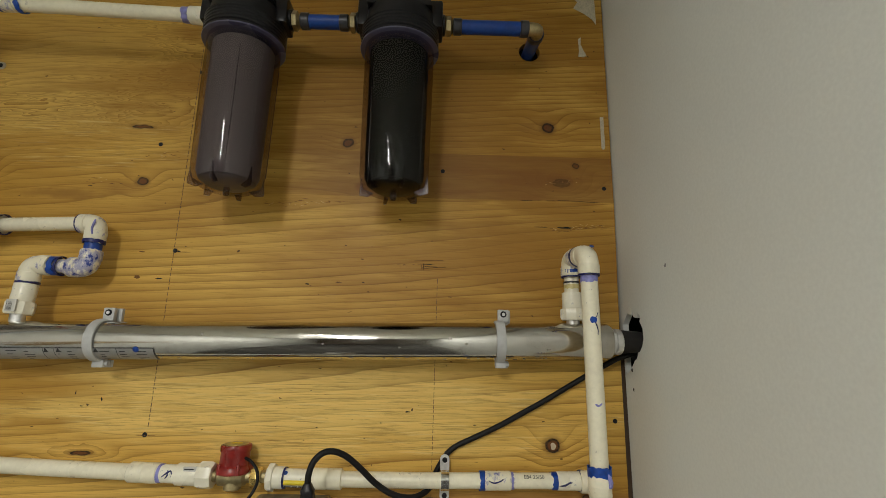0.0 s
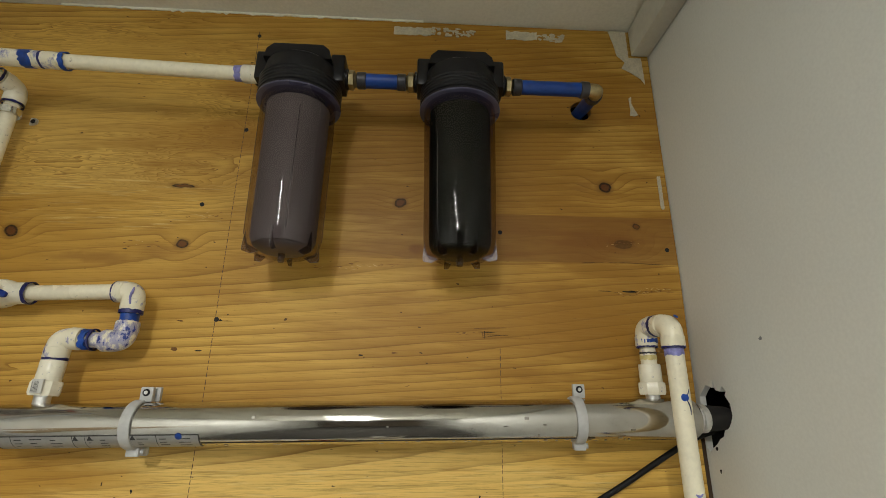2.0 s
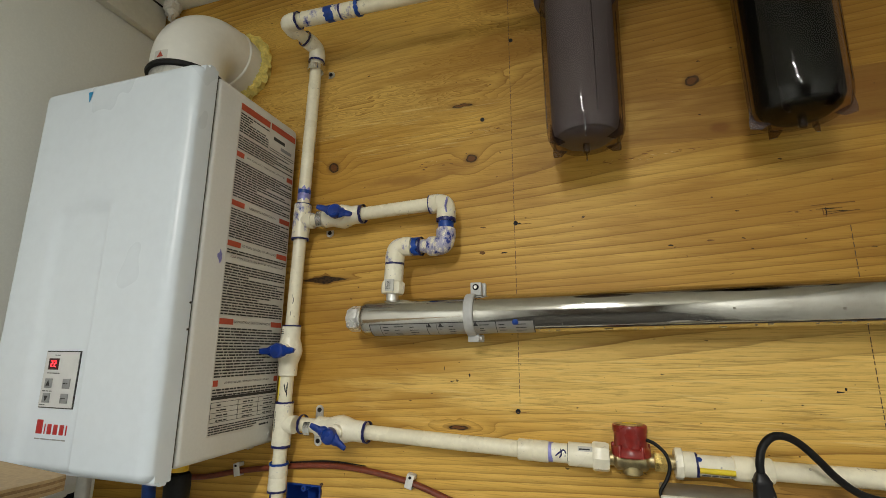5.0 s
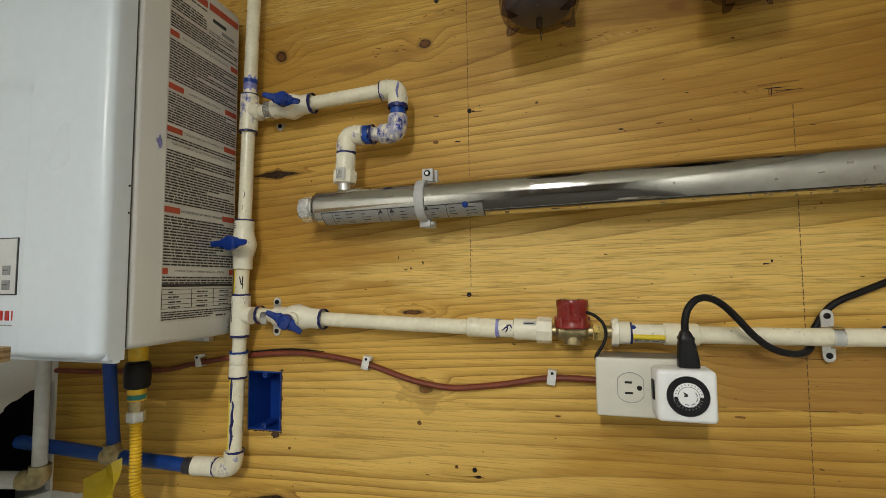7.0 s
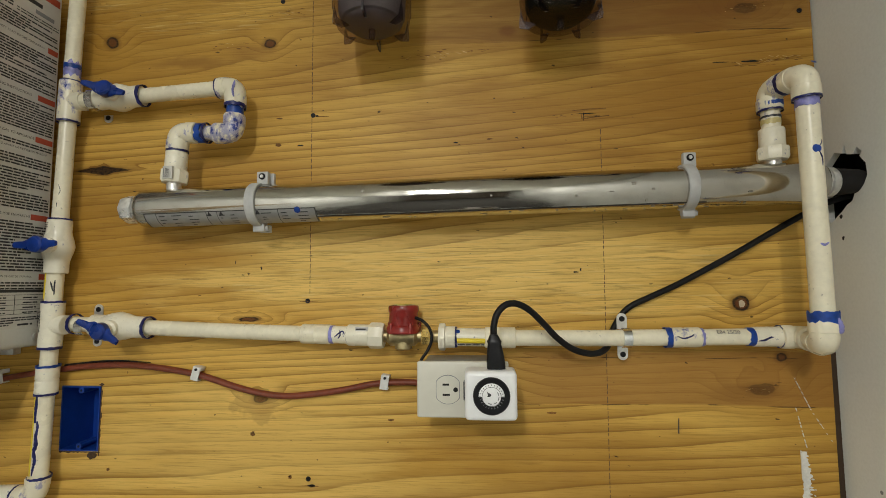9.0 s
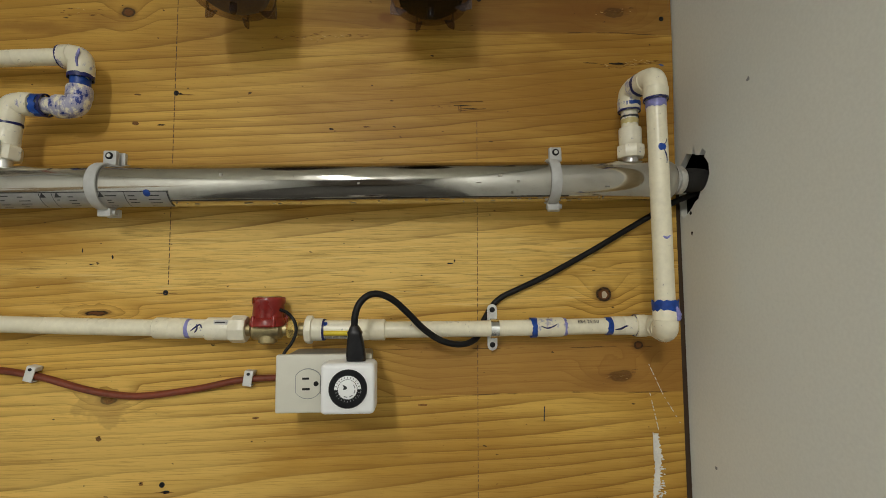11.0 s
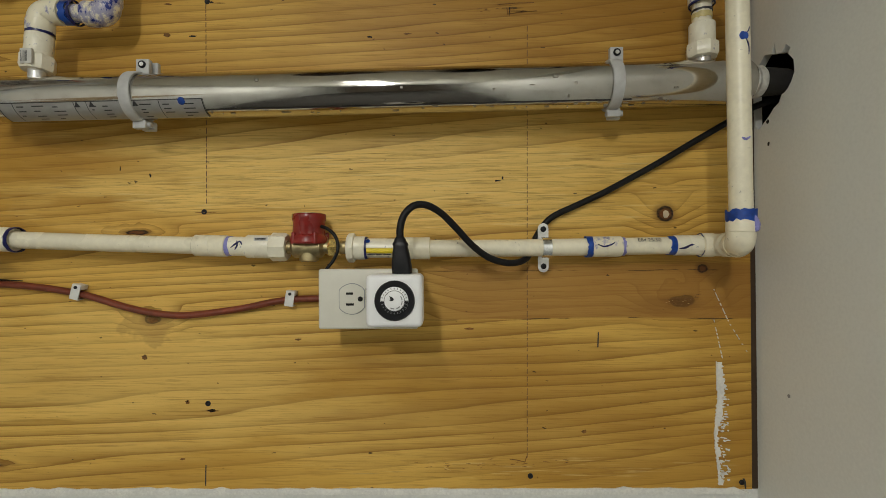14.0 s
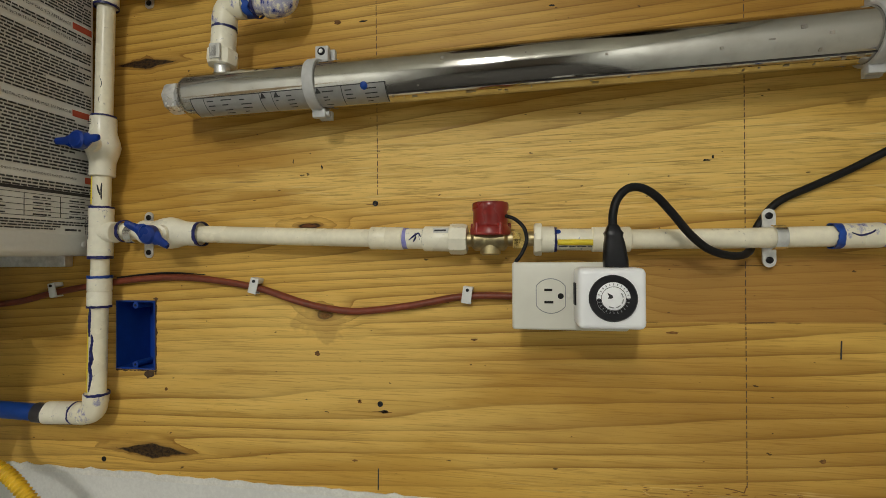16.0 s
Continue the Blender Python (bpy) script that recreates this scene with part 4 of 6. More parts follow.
drip([sf(1.620, 0.25), sf(1.612, 0.45), sf(1.606, 0.6)], riser, INK, 0.0012)
drip([sf(1.622, 0.75), sf(1.612, 0.72), sf(1.600, 0.75)], riser, INK, 0.0011)
drip([sf(1.765, 0.2), sf(1.755, 0.5), sf(1.748, 0.3)], riser, COLLAR, 0.0006)
drip([sf(1.742, 0.6), sf(1.735, 0.2), sf(1.728, 0.35)], riser, COLLAR, 0.0005)


def print_bars(name, origin, ux, uz, rows, width, height, parent, material=INK, seed=0, gap=0.62, thick=(0.0003)):
    """Rows of small raised bars, in place of print too small to read."""
    rr = random.Random(seed)
    bm = bmesh.new()
    ux, uz, o = Vector(ux), Vector(uz), Vector(origin)
    nrm = ux.cross(uz).normalized() * thick
    pitch = height / rows
    for k in range(rows):
        u = 0.0
        end = width * (1 if rr.random() < 0.7 else rr.uniform(0.35, 0.95))
        z0 = -(k + 1) * pitch + pitch * gap * 0.5
        z1 = -k * pitch - pitch * gap * 0.5
        while u < end:
            w = min(rr.uniform(0.8, 3.6) * pitch, end - u)
            q = [o + ux * a + uz * b + nrm for a, b in ((u, z0), (u + w, z0), (u + w, z1), (u, z1))]
            bm.faces.new([bm.verts.new(c) for c in q])
            u += w + pitch * 0.30
    return part(name, bm, material, parent)


print_bars("valve_print", riser_at(1.7075) + V(-0.009, -0.0150, 0), (0.9, 0.05, 0), (0, 0, 1), 3, 0.017, 0.009, riser, seed=2)
print_bars("fitting_print", riser_at(1.577) + V(-0.0045, -0.0140, 0), (0, 0, -1), (1, 0, 0), 2, 0.030, 0.006, riser, seed=4)

# ---------------------------------------------------------------- branch to the steel tube's inlet
upper = thing("upper_branch_pipe", "cream plastic branch pipe with purple-stained elbows feeding the steel tube", "pipe")
Y1 = -0.030
e1, e2, e3 = V(-0.797, -0.040, 1.9005), V(-0.797, -0.043, 1.830), V(-0.879, -0.045, 1.8335)
rod([V(-1.045, -0.028, 1.894), V(-1.02, -0.028, 1.8945)], upper)
ball_valve(V(-1.0195, -0.029, 1.8945), V(-0.949, -0.031, 1.897), (0, -1, 0.1), V(-0.980, -0.062, 1.8950), (0.95, 0.02, -0.27), upper)
ring(V(-0.947, -0.031, 1.897), V(1, 0, 0), upper, w=0.0042, r=0.0162)
rod([V(-0.949, -0.031, 1.897), V(-0.815, -0.039, 1.9003)], upper)
elbow(V(-0.95, -0.031, 1.897), e1, e2, upper, PVC_LIGHT_STAIN)
ring(V(-0.8235, -0.0385, 1.9), V(1, 0, 0), upper, PRIMER, w=0.0018)
elbow(e1, e2, e3, upper, PVC_STAIN)
rod([e1.lerp(e2, 0.3), e1.lerp(e2, 0.7)], upper, PVC_STAIN)
ring(e1.lerp(e2, 0.42), V(0, 0, 1), upper, PRIMER, 0.0153, 0.0045)
ring(e1.lerp(e2, 0.52), V(0, 0, 1), upper, PRIMER_BLUE, 0.0118, 0.010)
elbow(e2, e3, V(-0.881, -0.047, 1.75), upper, PVC_LIGHT_STAIN)
rod([e2.lerp(e3, 0.25), e2.lerp(e3, 0.75)], upper, PVC_STAIN)
ring(e2.lerp(e3, 0.58), V(1, 0, 0), upper, PRIMER_BLUE, 0.0142, 0.008)
ring(e2.lerp(e3, 0.48), V(1, 0, 0), upper, PRIMER, 0.0150, 0.003)
ring(V(-0.8795, -0.0455, 1.8055), V(0, 0, 1), upper, PRIMER, w=0.0026)
hexed(V(-0.8795, -0.046, 1.8035), V(-0.881, -0.048, 1.7585), upper, PVC_PALE)
part("barcode_sticker", box(-0.8855, -0.8715, -0.0668, -0.0640, 1.7615, 1.7790), LABEL_WHITE, upper)
print_bars("barcode", V(-0.8845, -0.0671, 1.7635), (0, 0, 1), (-1, 0, 0), 6, 0.0125, 0.0085, upper, seed=9)
drip([V(-0.792, -0.0538, 1.904), V(-0.7925, -0.0545, 1.898), V(-0.794, -0.0550, 1.890), V(-0.792, -0.0552, 1.880)], upper, PRIMER_PALE, 0.0020)
part("nipple", lathe([(0.0095, 0), (0.0095, 0.02)], (-0.881, -0.048, 1.744), (0, 0, 1), 18), ZINC, upper)

# ---------------------------------------------------------------- lower branch up to the steel tube's outlet
lower = thing("lower_branch_pipe", "cream plastic lower pipe run with couplings and dark primer marks", "pipe")
zl = lambda x: 1.5385 + 0.021 * ((-0.30 - x) / 0.77) ** 2 if x < -0.30 else 1.5385 + 0.003 * (x + 0.30) / 0.27
lp = lambda x: V(x, YP, zl(x))
rod([lp(-1.045), lp(-1.01)], lower)
ring(lp(-1.040), V(1, 0, 0), lower, w=0.0034)
ball_valve(lp(-1.012), lp(-0.928), (0, -1, -0.1), V(-0.968, -0.064, 1.551), (0.86, 0, -0.42), lower)
ring(lp(-0.926), V(1, 0, 0), lower, w=0.0038, r=0.0162)
rod([lp(x) for x in (-0.93, -0.86, -0.79, -0.72, -0.68)], lower)
sleeve(lp(-0.697), lp(-0.656), lower, PVC, 0.0136)
ring(lp(-0.654), V(1, 0, 0), lower, PRIMER_PALE, 0.0126, 0.006)
rod([lp(-0.66), lp(-0.63)], lower, PVC_PALE, r=0.0122)
ring(lp(-0.631), V(1, 0, 0), lower, INK, 0.0126, 0.0012)
fp = lambda x, dz: lp(x) + V(0, -math.sqrt(0.0126 ** 2 - dz * dz), dz)
drip([fp(-0.647, -0.002), fp(-0.641, 0.003), fp(-0.636, 0.006), fp(-0.633, 0.002)], lower, PRIMER, 0.0012)
drip([fp(-0.642, -0.004), fp(-0.639, 0.001), fp(-0.640, 0.007)], lower, PRIMER, 0.0010)
part("barcode_sticker", box(-0.618, -0.600, -0.0400, -0.0370, zl(-0.61) + 0.006, zl(-0.61) + 0.0125), LABEL_WHITE, lower)
print_bars("barcode", V(-0.6165, -0.0403, zl(-0.61) + 0.0118), (1, 0, 0), (0, 0, 1), 1, 0.015, 0.0045, lower, seed=19)
hexed(lp(-0.631), lp(-0.580), lower, PVC_PALE, 0.0180)
hexed(lp(-0.4815), lp(-0.504), lower, PVC_PALE, 0.0185)
ring(lp(-0.4805), V(1, 0, 0), lower, PRIMER, 0.0142, 0.0028)
part("primer_spot", lathe([(0.0001, 0.0005), (0.0030, 0)], lp(-0.4775) + V(0, -0.0095, 0.0085), (0, -0.8, 0.6), 10), PRIMER_BLUE, lower)
rod([lp(-0.485), lp(-0.43)], lower, PVC_PALE, r=0.0122)
part("yellow_stripe", sweep([lp(-0.4785) + V(0, -0.0112, -0.0035), lp(-0.441) + V(0, -0.0112, -0.0035)], 0.0034, 10, squash=1.0), YELLOW_PRINT, lower)
print_bars("pipe_print", lp(-0.4770) + V(0, -0.0125, -0.0068), (1, 0, 0), (0, 0.55, 0.83), 1, 0.035, 0.004, lower, seed=3)
sleeve(lp(-0.441), lp(-0.400), lower, PVC, 0.0140)
rod([lp(-0.405), lp(-0.30), lp(-0.19)], lower)
ring(lp(-0.201), V(1, 0, 0), lower, PRIMER_BLUE, 0.0134, 0.006)
sleeve(lp(-0.199), lp(-0.160), lower, PVC_LIGHT_STAIN, 0.0130)
ring(lp(-0.160), V(1, 0, 0), lower, PRIMER_PALE, 0.0118, 0.006)
rod([lp(-0.165), lp(-0.05)], lower)
words("E84 25/50", 0.0072, INK, lower, Matrix.Translation(lp(-0.128) + V(0, -0.0098, 0.0071)) @ Matrix.Rotation(math.radians(54), 4, "X"), "pipe_print")
ring(lp(-0.096), V(1, 0, 0), lower, PRIMER_BLUE, 0.0120, 0.009)
drip([lp(-0.093) + V(0, -0.0115, -0.004), lp(-0.085) + V(0, -0.0118, -0.003), lp(-0.079) + V(0, -0.0118, 0.0), lp(-0.074) + V(0, -0.0118, 0.0005)], lower, PRIMER, 0.0018)
drip([lp(-0.193) + V(0, -0.0130, 0.003), lp(-0.185) + V(0, -0.0132, 0.000), lp(-0.176) + V(0, -0.0132, 0.0025), lp(-0.172) + V(0, -0.0126, 0.005)], lower, PRIMER, 0.0011)
sleeve(lp(-0.094), lp(-0.060), lower, PVC_PALE, 0.0128)
ring(lp(-0.0585), V(1, 0, 0), lower, PRIMER, 0.0150, 0.005)
k1, k2, k3, k4 = V(-0.034, YP - 0.004, 1.541), V(-0.0575, -0.104, 1.541), V(-0.0590, -0.104, 1.858), V(-0.0675, -0.049, 1.861)
elbow(V(-0.2, YP, 1.541), k1, k2, lower, PVC)
elbow(k1, k2, k3, lower, PVC)
rod([k1.lerp(k2, 0.3), k1.lerp(k2, 0.7)], lower)
rod([k2 + V(0, 0, 0.02), k3 - V(0, 0, 0.02)], lower, r=0.0118)
ring(k2 + V(0, 0, 0.031), V(0, 0, 1), lower, PRIMER_BLUE, 0.0153, 0.010)
drip([k2 + V(0.006, -0.0128, 0.030), k2 + V(0.009, -0.0120, 0.020), k2 + V(0.008, -0.0128, 0.013)], lower, PRIMER_PALE, 0.0036)
elbow(k2, k3, k4, lower, PVC, reach=0.030)
ring(k3 - V(0, 0, 0.0305), V(0, 0, 1), lower, PRIMER, 0.0150, 0.0025)
ring(k3 - V(0, 0, 0.036), V(0, 0, 1), lower, PRIMER_PALE, 0.0122, 0.009)
elbow(k3, k4, V(-0.069, -0.049, 1.75), lower, PVC_MID_STAIN, reach=0.027)
rod([k3.lerp(k4, 0.3), k3.lerp(k4, 0.7)], lower)
ring(k3.lerp(k4, 0.52), k4 - k3, lower, PRIMER, 0.0152, 0.005)
rod([k4 - V(0, 0, 0.02), k4 - V(0, 0, 0.075)], lower, PVC_LIGHT_STAIN)
ring(k4 - V(0, 0, 0.028), V(0, 0, 1), lower, PRIMER, w=0.002)
ring(k4 - V(0, 0, 0.020), V(0, 0, 1), lower, PRIMER_BLUE, 0.0151, 0.005, seed=5)
ring(k4 - V(0, 0, 0.0365), V(0, 0, 1), lower, COLLAR, 0.0119, 0.002)
ring(k4 - V(0, 0, 0.043), V(0, 0, 1), lower, CEMENT, 0.0114, 0.006, "cement_ring", seed=2)
hexed(k4 - V(0, 0, 0.052), k4 - V(0, 0, 0.093), lower, PVC_PALE)
part("nipple", lathe([(0.0095, 0), (0.0095, 0.02)], k4 - V(0, 0, 0.112), (0, 0, 1), 18), ZINC, lower)
front = lambda x, z: V(-0.0583 + x, -0.104 - math.sqrt(0.0118 ** 2 - x * x) + 0.0004, z)
part("primer_spot", lathe([(0.0001, 0.0006), (0.0038, 0.0005), (0.0050, 0)], front(-0.001, 1.7645), (0, -1, 0), 14), PRIMER_BLUE, lower)
drip([front(0.000, 1.763), front(0.003, 1.757), front(0.0045, 1.751), front(0.0042, 1.744)], lower, PRIMER, 0.0011)
drip([front(0.000, 1.766), front(0.004, 1.770), front(0.006, 1.775)], lower, PRIMER, 0.0007)
drip([front(-0.004, 1.655), front(0.000, 1.653), front(0.005, 1.656)], lower, PRIMER_PALE, 0.0016)
part("primer_spot", lathe([(0.0001, 0.0005), (0.0032, 0)], k3 + V(0.002, -0.0125, 0.0085), (0.1, -1, 0.9), 12), PRIMER_BLUE, lower)

strap(riser_at(2.192), (0, 0, 1), (-1,), "pipe_strap", "zinc-plated loop strap holding the riser pipe", wrap=0.0024).name = "pipe_strap"
strap(V(-1.026, -0.028, 1.894), (1, 0, 0), (-1,), "pipe_strap", "zinc-plated loop strap beside the upper valve", wrap=0.0032)
strap(V(-1.026, YP, 1.5535), (1, 0, 0), (1, -1), "pipe_strap", "zinc-plated two-hole strap beside the lower valve")
strap(lp(-0.254), (1, 0, 0), (1, -1), "pipe_strap", "bright two-hole strap with black screws on the lower pipe", off=0.0108)

# ---------------------------------------------------------------- flow sensor
sensor = thing("flow_sensor", "red-capped brass flow sensor fitted in the lower pipe", "flow sensor")
sc = lp(-0.553)
bm = lathe([(0.0085, -0.036), (0.0085, -0.022), (0.0130, -0.018), (0.0135, 0.0), (0.0130, 0.016), (0.0085, 0.020), (0.0085, 0.056)], sc, (1, 0, 0), 24)
lathe([(0.0115, 0.0), (0.0120, 0.0165), (0.0085, 0.0185)], sc, (0, 0, -1), 20, bm)
part("body", bm, OLD_BRASS, sensor, "dull brass valve body")
part("nut", lathe([(0.0112, 0.0255), (0.0122, 0.027), (0.0122, 0.0385), (0.0112, 0.040)], sc, (1, 0, 0), 6), BRASS, sensor, "bright brass hexagon nut")
part("cap", lathe([(0.0225, 0.0045), (0.0236, 0.006), (0.0232, 0.0125), (0.0202, 0.0160), (0.0197, 0.0320), (0.0210, 0.0340), (0.0210, 0.0405), (0.0202, 0.0420), (0.0150, 0.0428)], sc, (0, 0, 1), 32), RED_SENSOR, sensor, "glossy red plastic cap")
for t in (0.3, 0.8, 2.35, 2.85, 4.0, 5.3):
    part("cap_screw", lathe([(0.0026, 0.0), (0.0026, 0.0125), (0.0018, 0.0138)], sc + V(0.0220 * math.cos(t), 0.0220 * math.sin(t), 0.0050), (0, 0, 1), 10), RED_SENSOR, sensor)
part("cap_disc", lathe([(0.0165, 0.0426), (0.0165, 0.0432), (0.0150, 0.0434)], sc, (0, 0, 1), 28), OLD_BRASS, sensor)
part("arrow", slab([[(-0.009, 0.0), (-0.002, 0.005), (-0.002, 0.0022), (0.008, 0.0022), (0.008, -0.0022), (-0.002, -0.0022), (-0.002, -0.005)]], lambda u, v: sc + V(u, v, 0.0441), (0, 0, -0.0005)), YELLOW_PRINT, sensor)
part("lead", sweep(spline([sc + V(0.018, -0.010, 0.026), sc + V(0.028, -0.014, 0.022), sc + V(0.038, -0.018, 0.012), sc + V(0.041, -0.020, -0.002), sc + V(0.036, -0.022, -0.016), sc + V(0.028, -0.026, -0.028), sc + V(0.029, -0.030, -0.036)]), 0.0021, 10), BLACK_RUBBER, sensor, "thin black lead")

# ---------------------------------------------------------------- ultraviolet steel tube
uv = thing("steel_filter_tube", "long polished stainless steel water treatment tube in two clamps", "filter tube")
ua, ub = V(-0.925, -0.050, 1.7215), V(-0.014, -0.050, 1.7375)
ud = (ub - ua).normalized()
length, RT = (ub - ua).length, 0.0268
part("tube", lathe([(0.0195, -0.0005), (0.0235, 0.001), (0.0260, 0.005), (RT, 0.0095), (RT, length * 0.5), (RT, length - 0.0095), (0.0260, length - 0.005), (0.0235, length - 0.001), (0.018, length)], ua, ud, 64), STEEL, uv)
part("end_cap", lathe([(0.0155, 0.002), (0.0155, -0.006), (0.0190, -0.0070), (0.0198, -0.0085), (0.0198, -0.0205), (0.0182, -0.0245), (0.0120, -0.0265), (0.004, -0.0268)], ua, ud, 8), FOIL, uv, "bright faceted end nut")
part("end_cap", lathe([(0.0170, -0.002), (0.0170, 0.005), (0.0190, 0.006), (0.0190, 0.013), (0.0175, 0.015)], ub, ud, 28), ZINC, uv)
part("rubber_boot", lathe([(0.0140, 0.012), (0.0165, 0.014), (0.0170, 0.020), (0.0150, 0.045), (0.006, 0.070)], ub, ud, 20), DARK, uv)
axis_at = lambda x: ua + ud * ((x - ua.x) / ud.x)


def on_tube(x, ang, lift=0.0):
    """A point on the tube: ang is measured down from straight out of the wall."""
    return axis_at(x) + V(0, -math.cos(ang), -math.sin(ang)) * (RT + lift)


def tube_patch(x0, x1, a0, a1, lift, n=14):
    bm = bmesh.new()
    rows = [[bm.verts.new(on_tube(x, a0 + (a1 - a0) * i / n, lift)) for i in range(n + 1)] for x in (x0, x1)]
    for i in range(n):
        bm.faces.new((rows[0][i], rows[0][i + 1], rows[1][i + 1], rows[1][i]))
    return bm


lab = part("data_label", tube_patch(-0.905, -0.664, 0.42, 1.45, 0.0004), SILVER_LABEL, uv, "silver data label with black print")
for x0, x1 in ((-0.905, -0.9040), (-0.888, -0.8872), (-0.816, -0.8152), (-0.801, -0.8004), (-0.716, -0.7152), (-0.665, -0.664)):
    part("label_rule", tube_patch(x0, x1, 0.42, 1.40, 0.0007), INK, lab)
part("label_rule", tube_patch(-0.905, -0.664, 0.42, 0.455, 0.0007), INK, lab)
rr = random.Random(3)
bm = bmesh.new()
for x0, x1, n in ((-0.884, -0.868, 3), (-0.866, -0.845, 4), (-0.842, -0.822, 4), (-0.797, -0.785, 2), (-0.783, -0.770, 4), (-0.739, -0.720, 4), (-0.712, -0.692, 3), (-0.689, -0.669, 4)):
    for i in range(n):
        a = 0.60 + 0.20 * i + rr.uniform(-0.04, 0.04)
        w = x0 + (x1 - x0) * rr.uniform(0.25, 0.75)
        merge(bm, tube_patch(x0, w, a, a + 0.048, 0.0007, 2))
tagged(part("label_print", bm, INK, lab), kind="stuff")
for x in (-0.812, -0.795, -0.744):
    part("warning_mark", slab([[(-0.0035, -0.003), (0.0035, -0.003), (0, 0.0035)]], lambda u, v, x=x: on_tube(x + u, 0.56 - v / RT, 0.0008), (0, 0.0003, 0)), INK, lab)
part("primer_spot", lathe([(0.0001, 0.0007), (0.0035, 0.0005), (0.0046, -0.0004)], on_tube(-0.689, 0.52, 0.0006), (0, -math.cos(0.52), -math.sin(0.52)), 14), PRIMER_BLUE, uv)
part("seam_line", tube_patch(-0.664, -0.16, 0.92, 0.99, 0.0004), COLLAR, uv)
rr = random.Random(21)
bm = bmesh.new()
for i in range(46):
    x, a = rr.uniform(-0.66, -0.10), rr.choice([rr.uniform(0.95, 1.35), rr.uniform(-0.4, 0.9)]) if i % 3 else rr.uniform(1.0, 1.3)
    w, h = rr.uniform(0.0006, 0.0032), rr.uniform(0.02, 0.07)
    merge(bm, tube_patch(x - w, x + w, a - h, a + h, 0.0003, 3))
tagged(part("scuff", bm, surface("dried_water_spot", (0.34, 0.32, 0.28), 0.38, 0.7, vary=0.2), uv), kind="stuff")


def tube_clamp(x):
    th = thing("tube_clamp", "pale grey two-piece clamp bolted round the steel tube", "clamp", "clamps on the steel tube")
    c = axis_at(x)
    lathe_bm = bmesh.new()
    rings = []
    n = 40
    a, b, d = basis(ud)
    prof = [(RT + 0.0004, -0.0065), (RT + 0.0028, -0.0065), (RT + 0.0036, -0.005), (RT + 0.0036, 0.005), (RT + 0.0028, 0.0065), (RT + 0.0004, 0.0065)]
    rings = [[lathe_bm.verts.new(c + d * h + (a * math.cos(t) + b * math.sin(t)) * r) for t in [math.tau * i / n for i in range(n)]] for r, h in prof]
    bridge(lathe_bm, rings + [rings[0]], (False, False))
    part("band", lathe_bm, CLAMP_GREY, th)
    for s in (1, -1):
        z0, z1 = sorted((c.z + s * (RT + 0.001), c.z + s * (RT + 0.0195 if s > 0 else RT + 0.0115)))
        off = 0.006 if s > 0 else 0.002
        part("lug", box(c.x - 0.008 + off, c.x + 0.008 + off, c.y - 0.0035, c.y + 0.004, z0, z1, 0.0012), CLAMP_GREY, th)
        part("lug", box(c.x - 0.004 + off, c.x + 0.012 + off, c.y + 0.008, c.y + 0.0145, z0, z1, 0.0012), CLAMP_GREY, th)
    part("bolt", lathe([(0.0046, 0.0), (0.0046, 0.0012), (0.0038, 0.0020), (0.0016, 0.0012)], (c.x + 0.006, c.y - 0.0035, c.z + RT + 0.0125), (0, -1, 0), 14), BLACK_PLASTIC, th, "dark bolt head")
    part("bolt_socket", lathe([(0.0001, 0.0016), (0.0026, 0.0019), (0.0022, 0.0024), (0.0010, 0.0022)], (c.x + 0.006, c.y - 0.0035, c.z + RT + 0.0125), (0, -1, 0), 10), ZINC, th)
    part("bolt", lathe([(0.0035, -0.010), (0.0035, 0.010)], (c.x + 0.004, c.y + 0.003, c.z - RT - 0.006), (1, 0, 0), 10), CLAMP_GREY, th)
    part("foot", box(c.x - 0.006, c.x + 0.006, c.y + RT * 0.6, -0.0005, c.z - 0.012, c.z + 0.012, 0.001), CLAMP_GREY, th)


tube_clamp(-0.754)
tube_clamp(-0.1785)

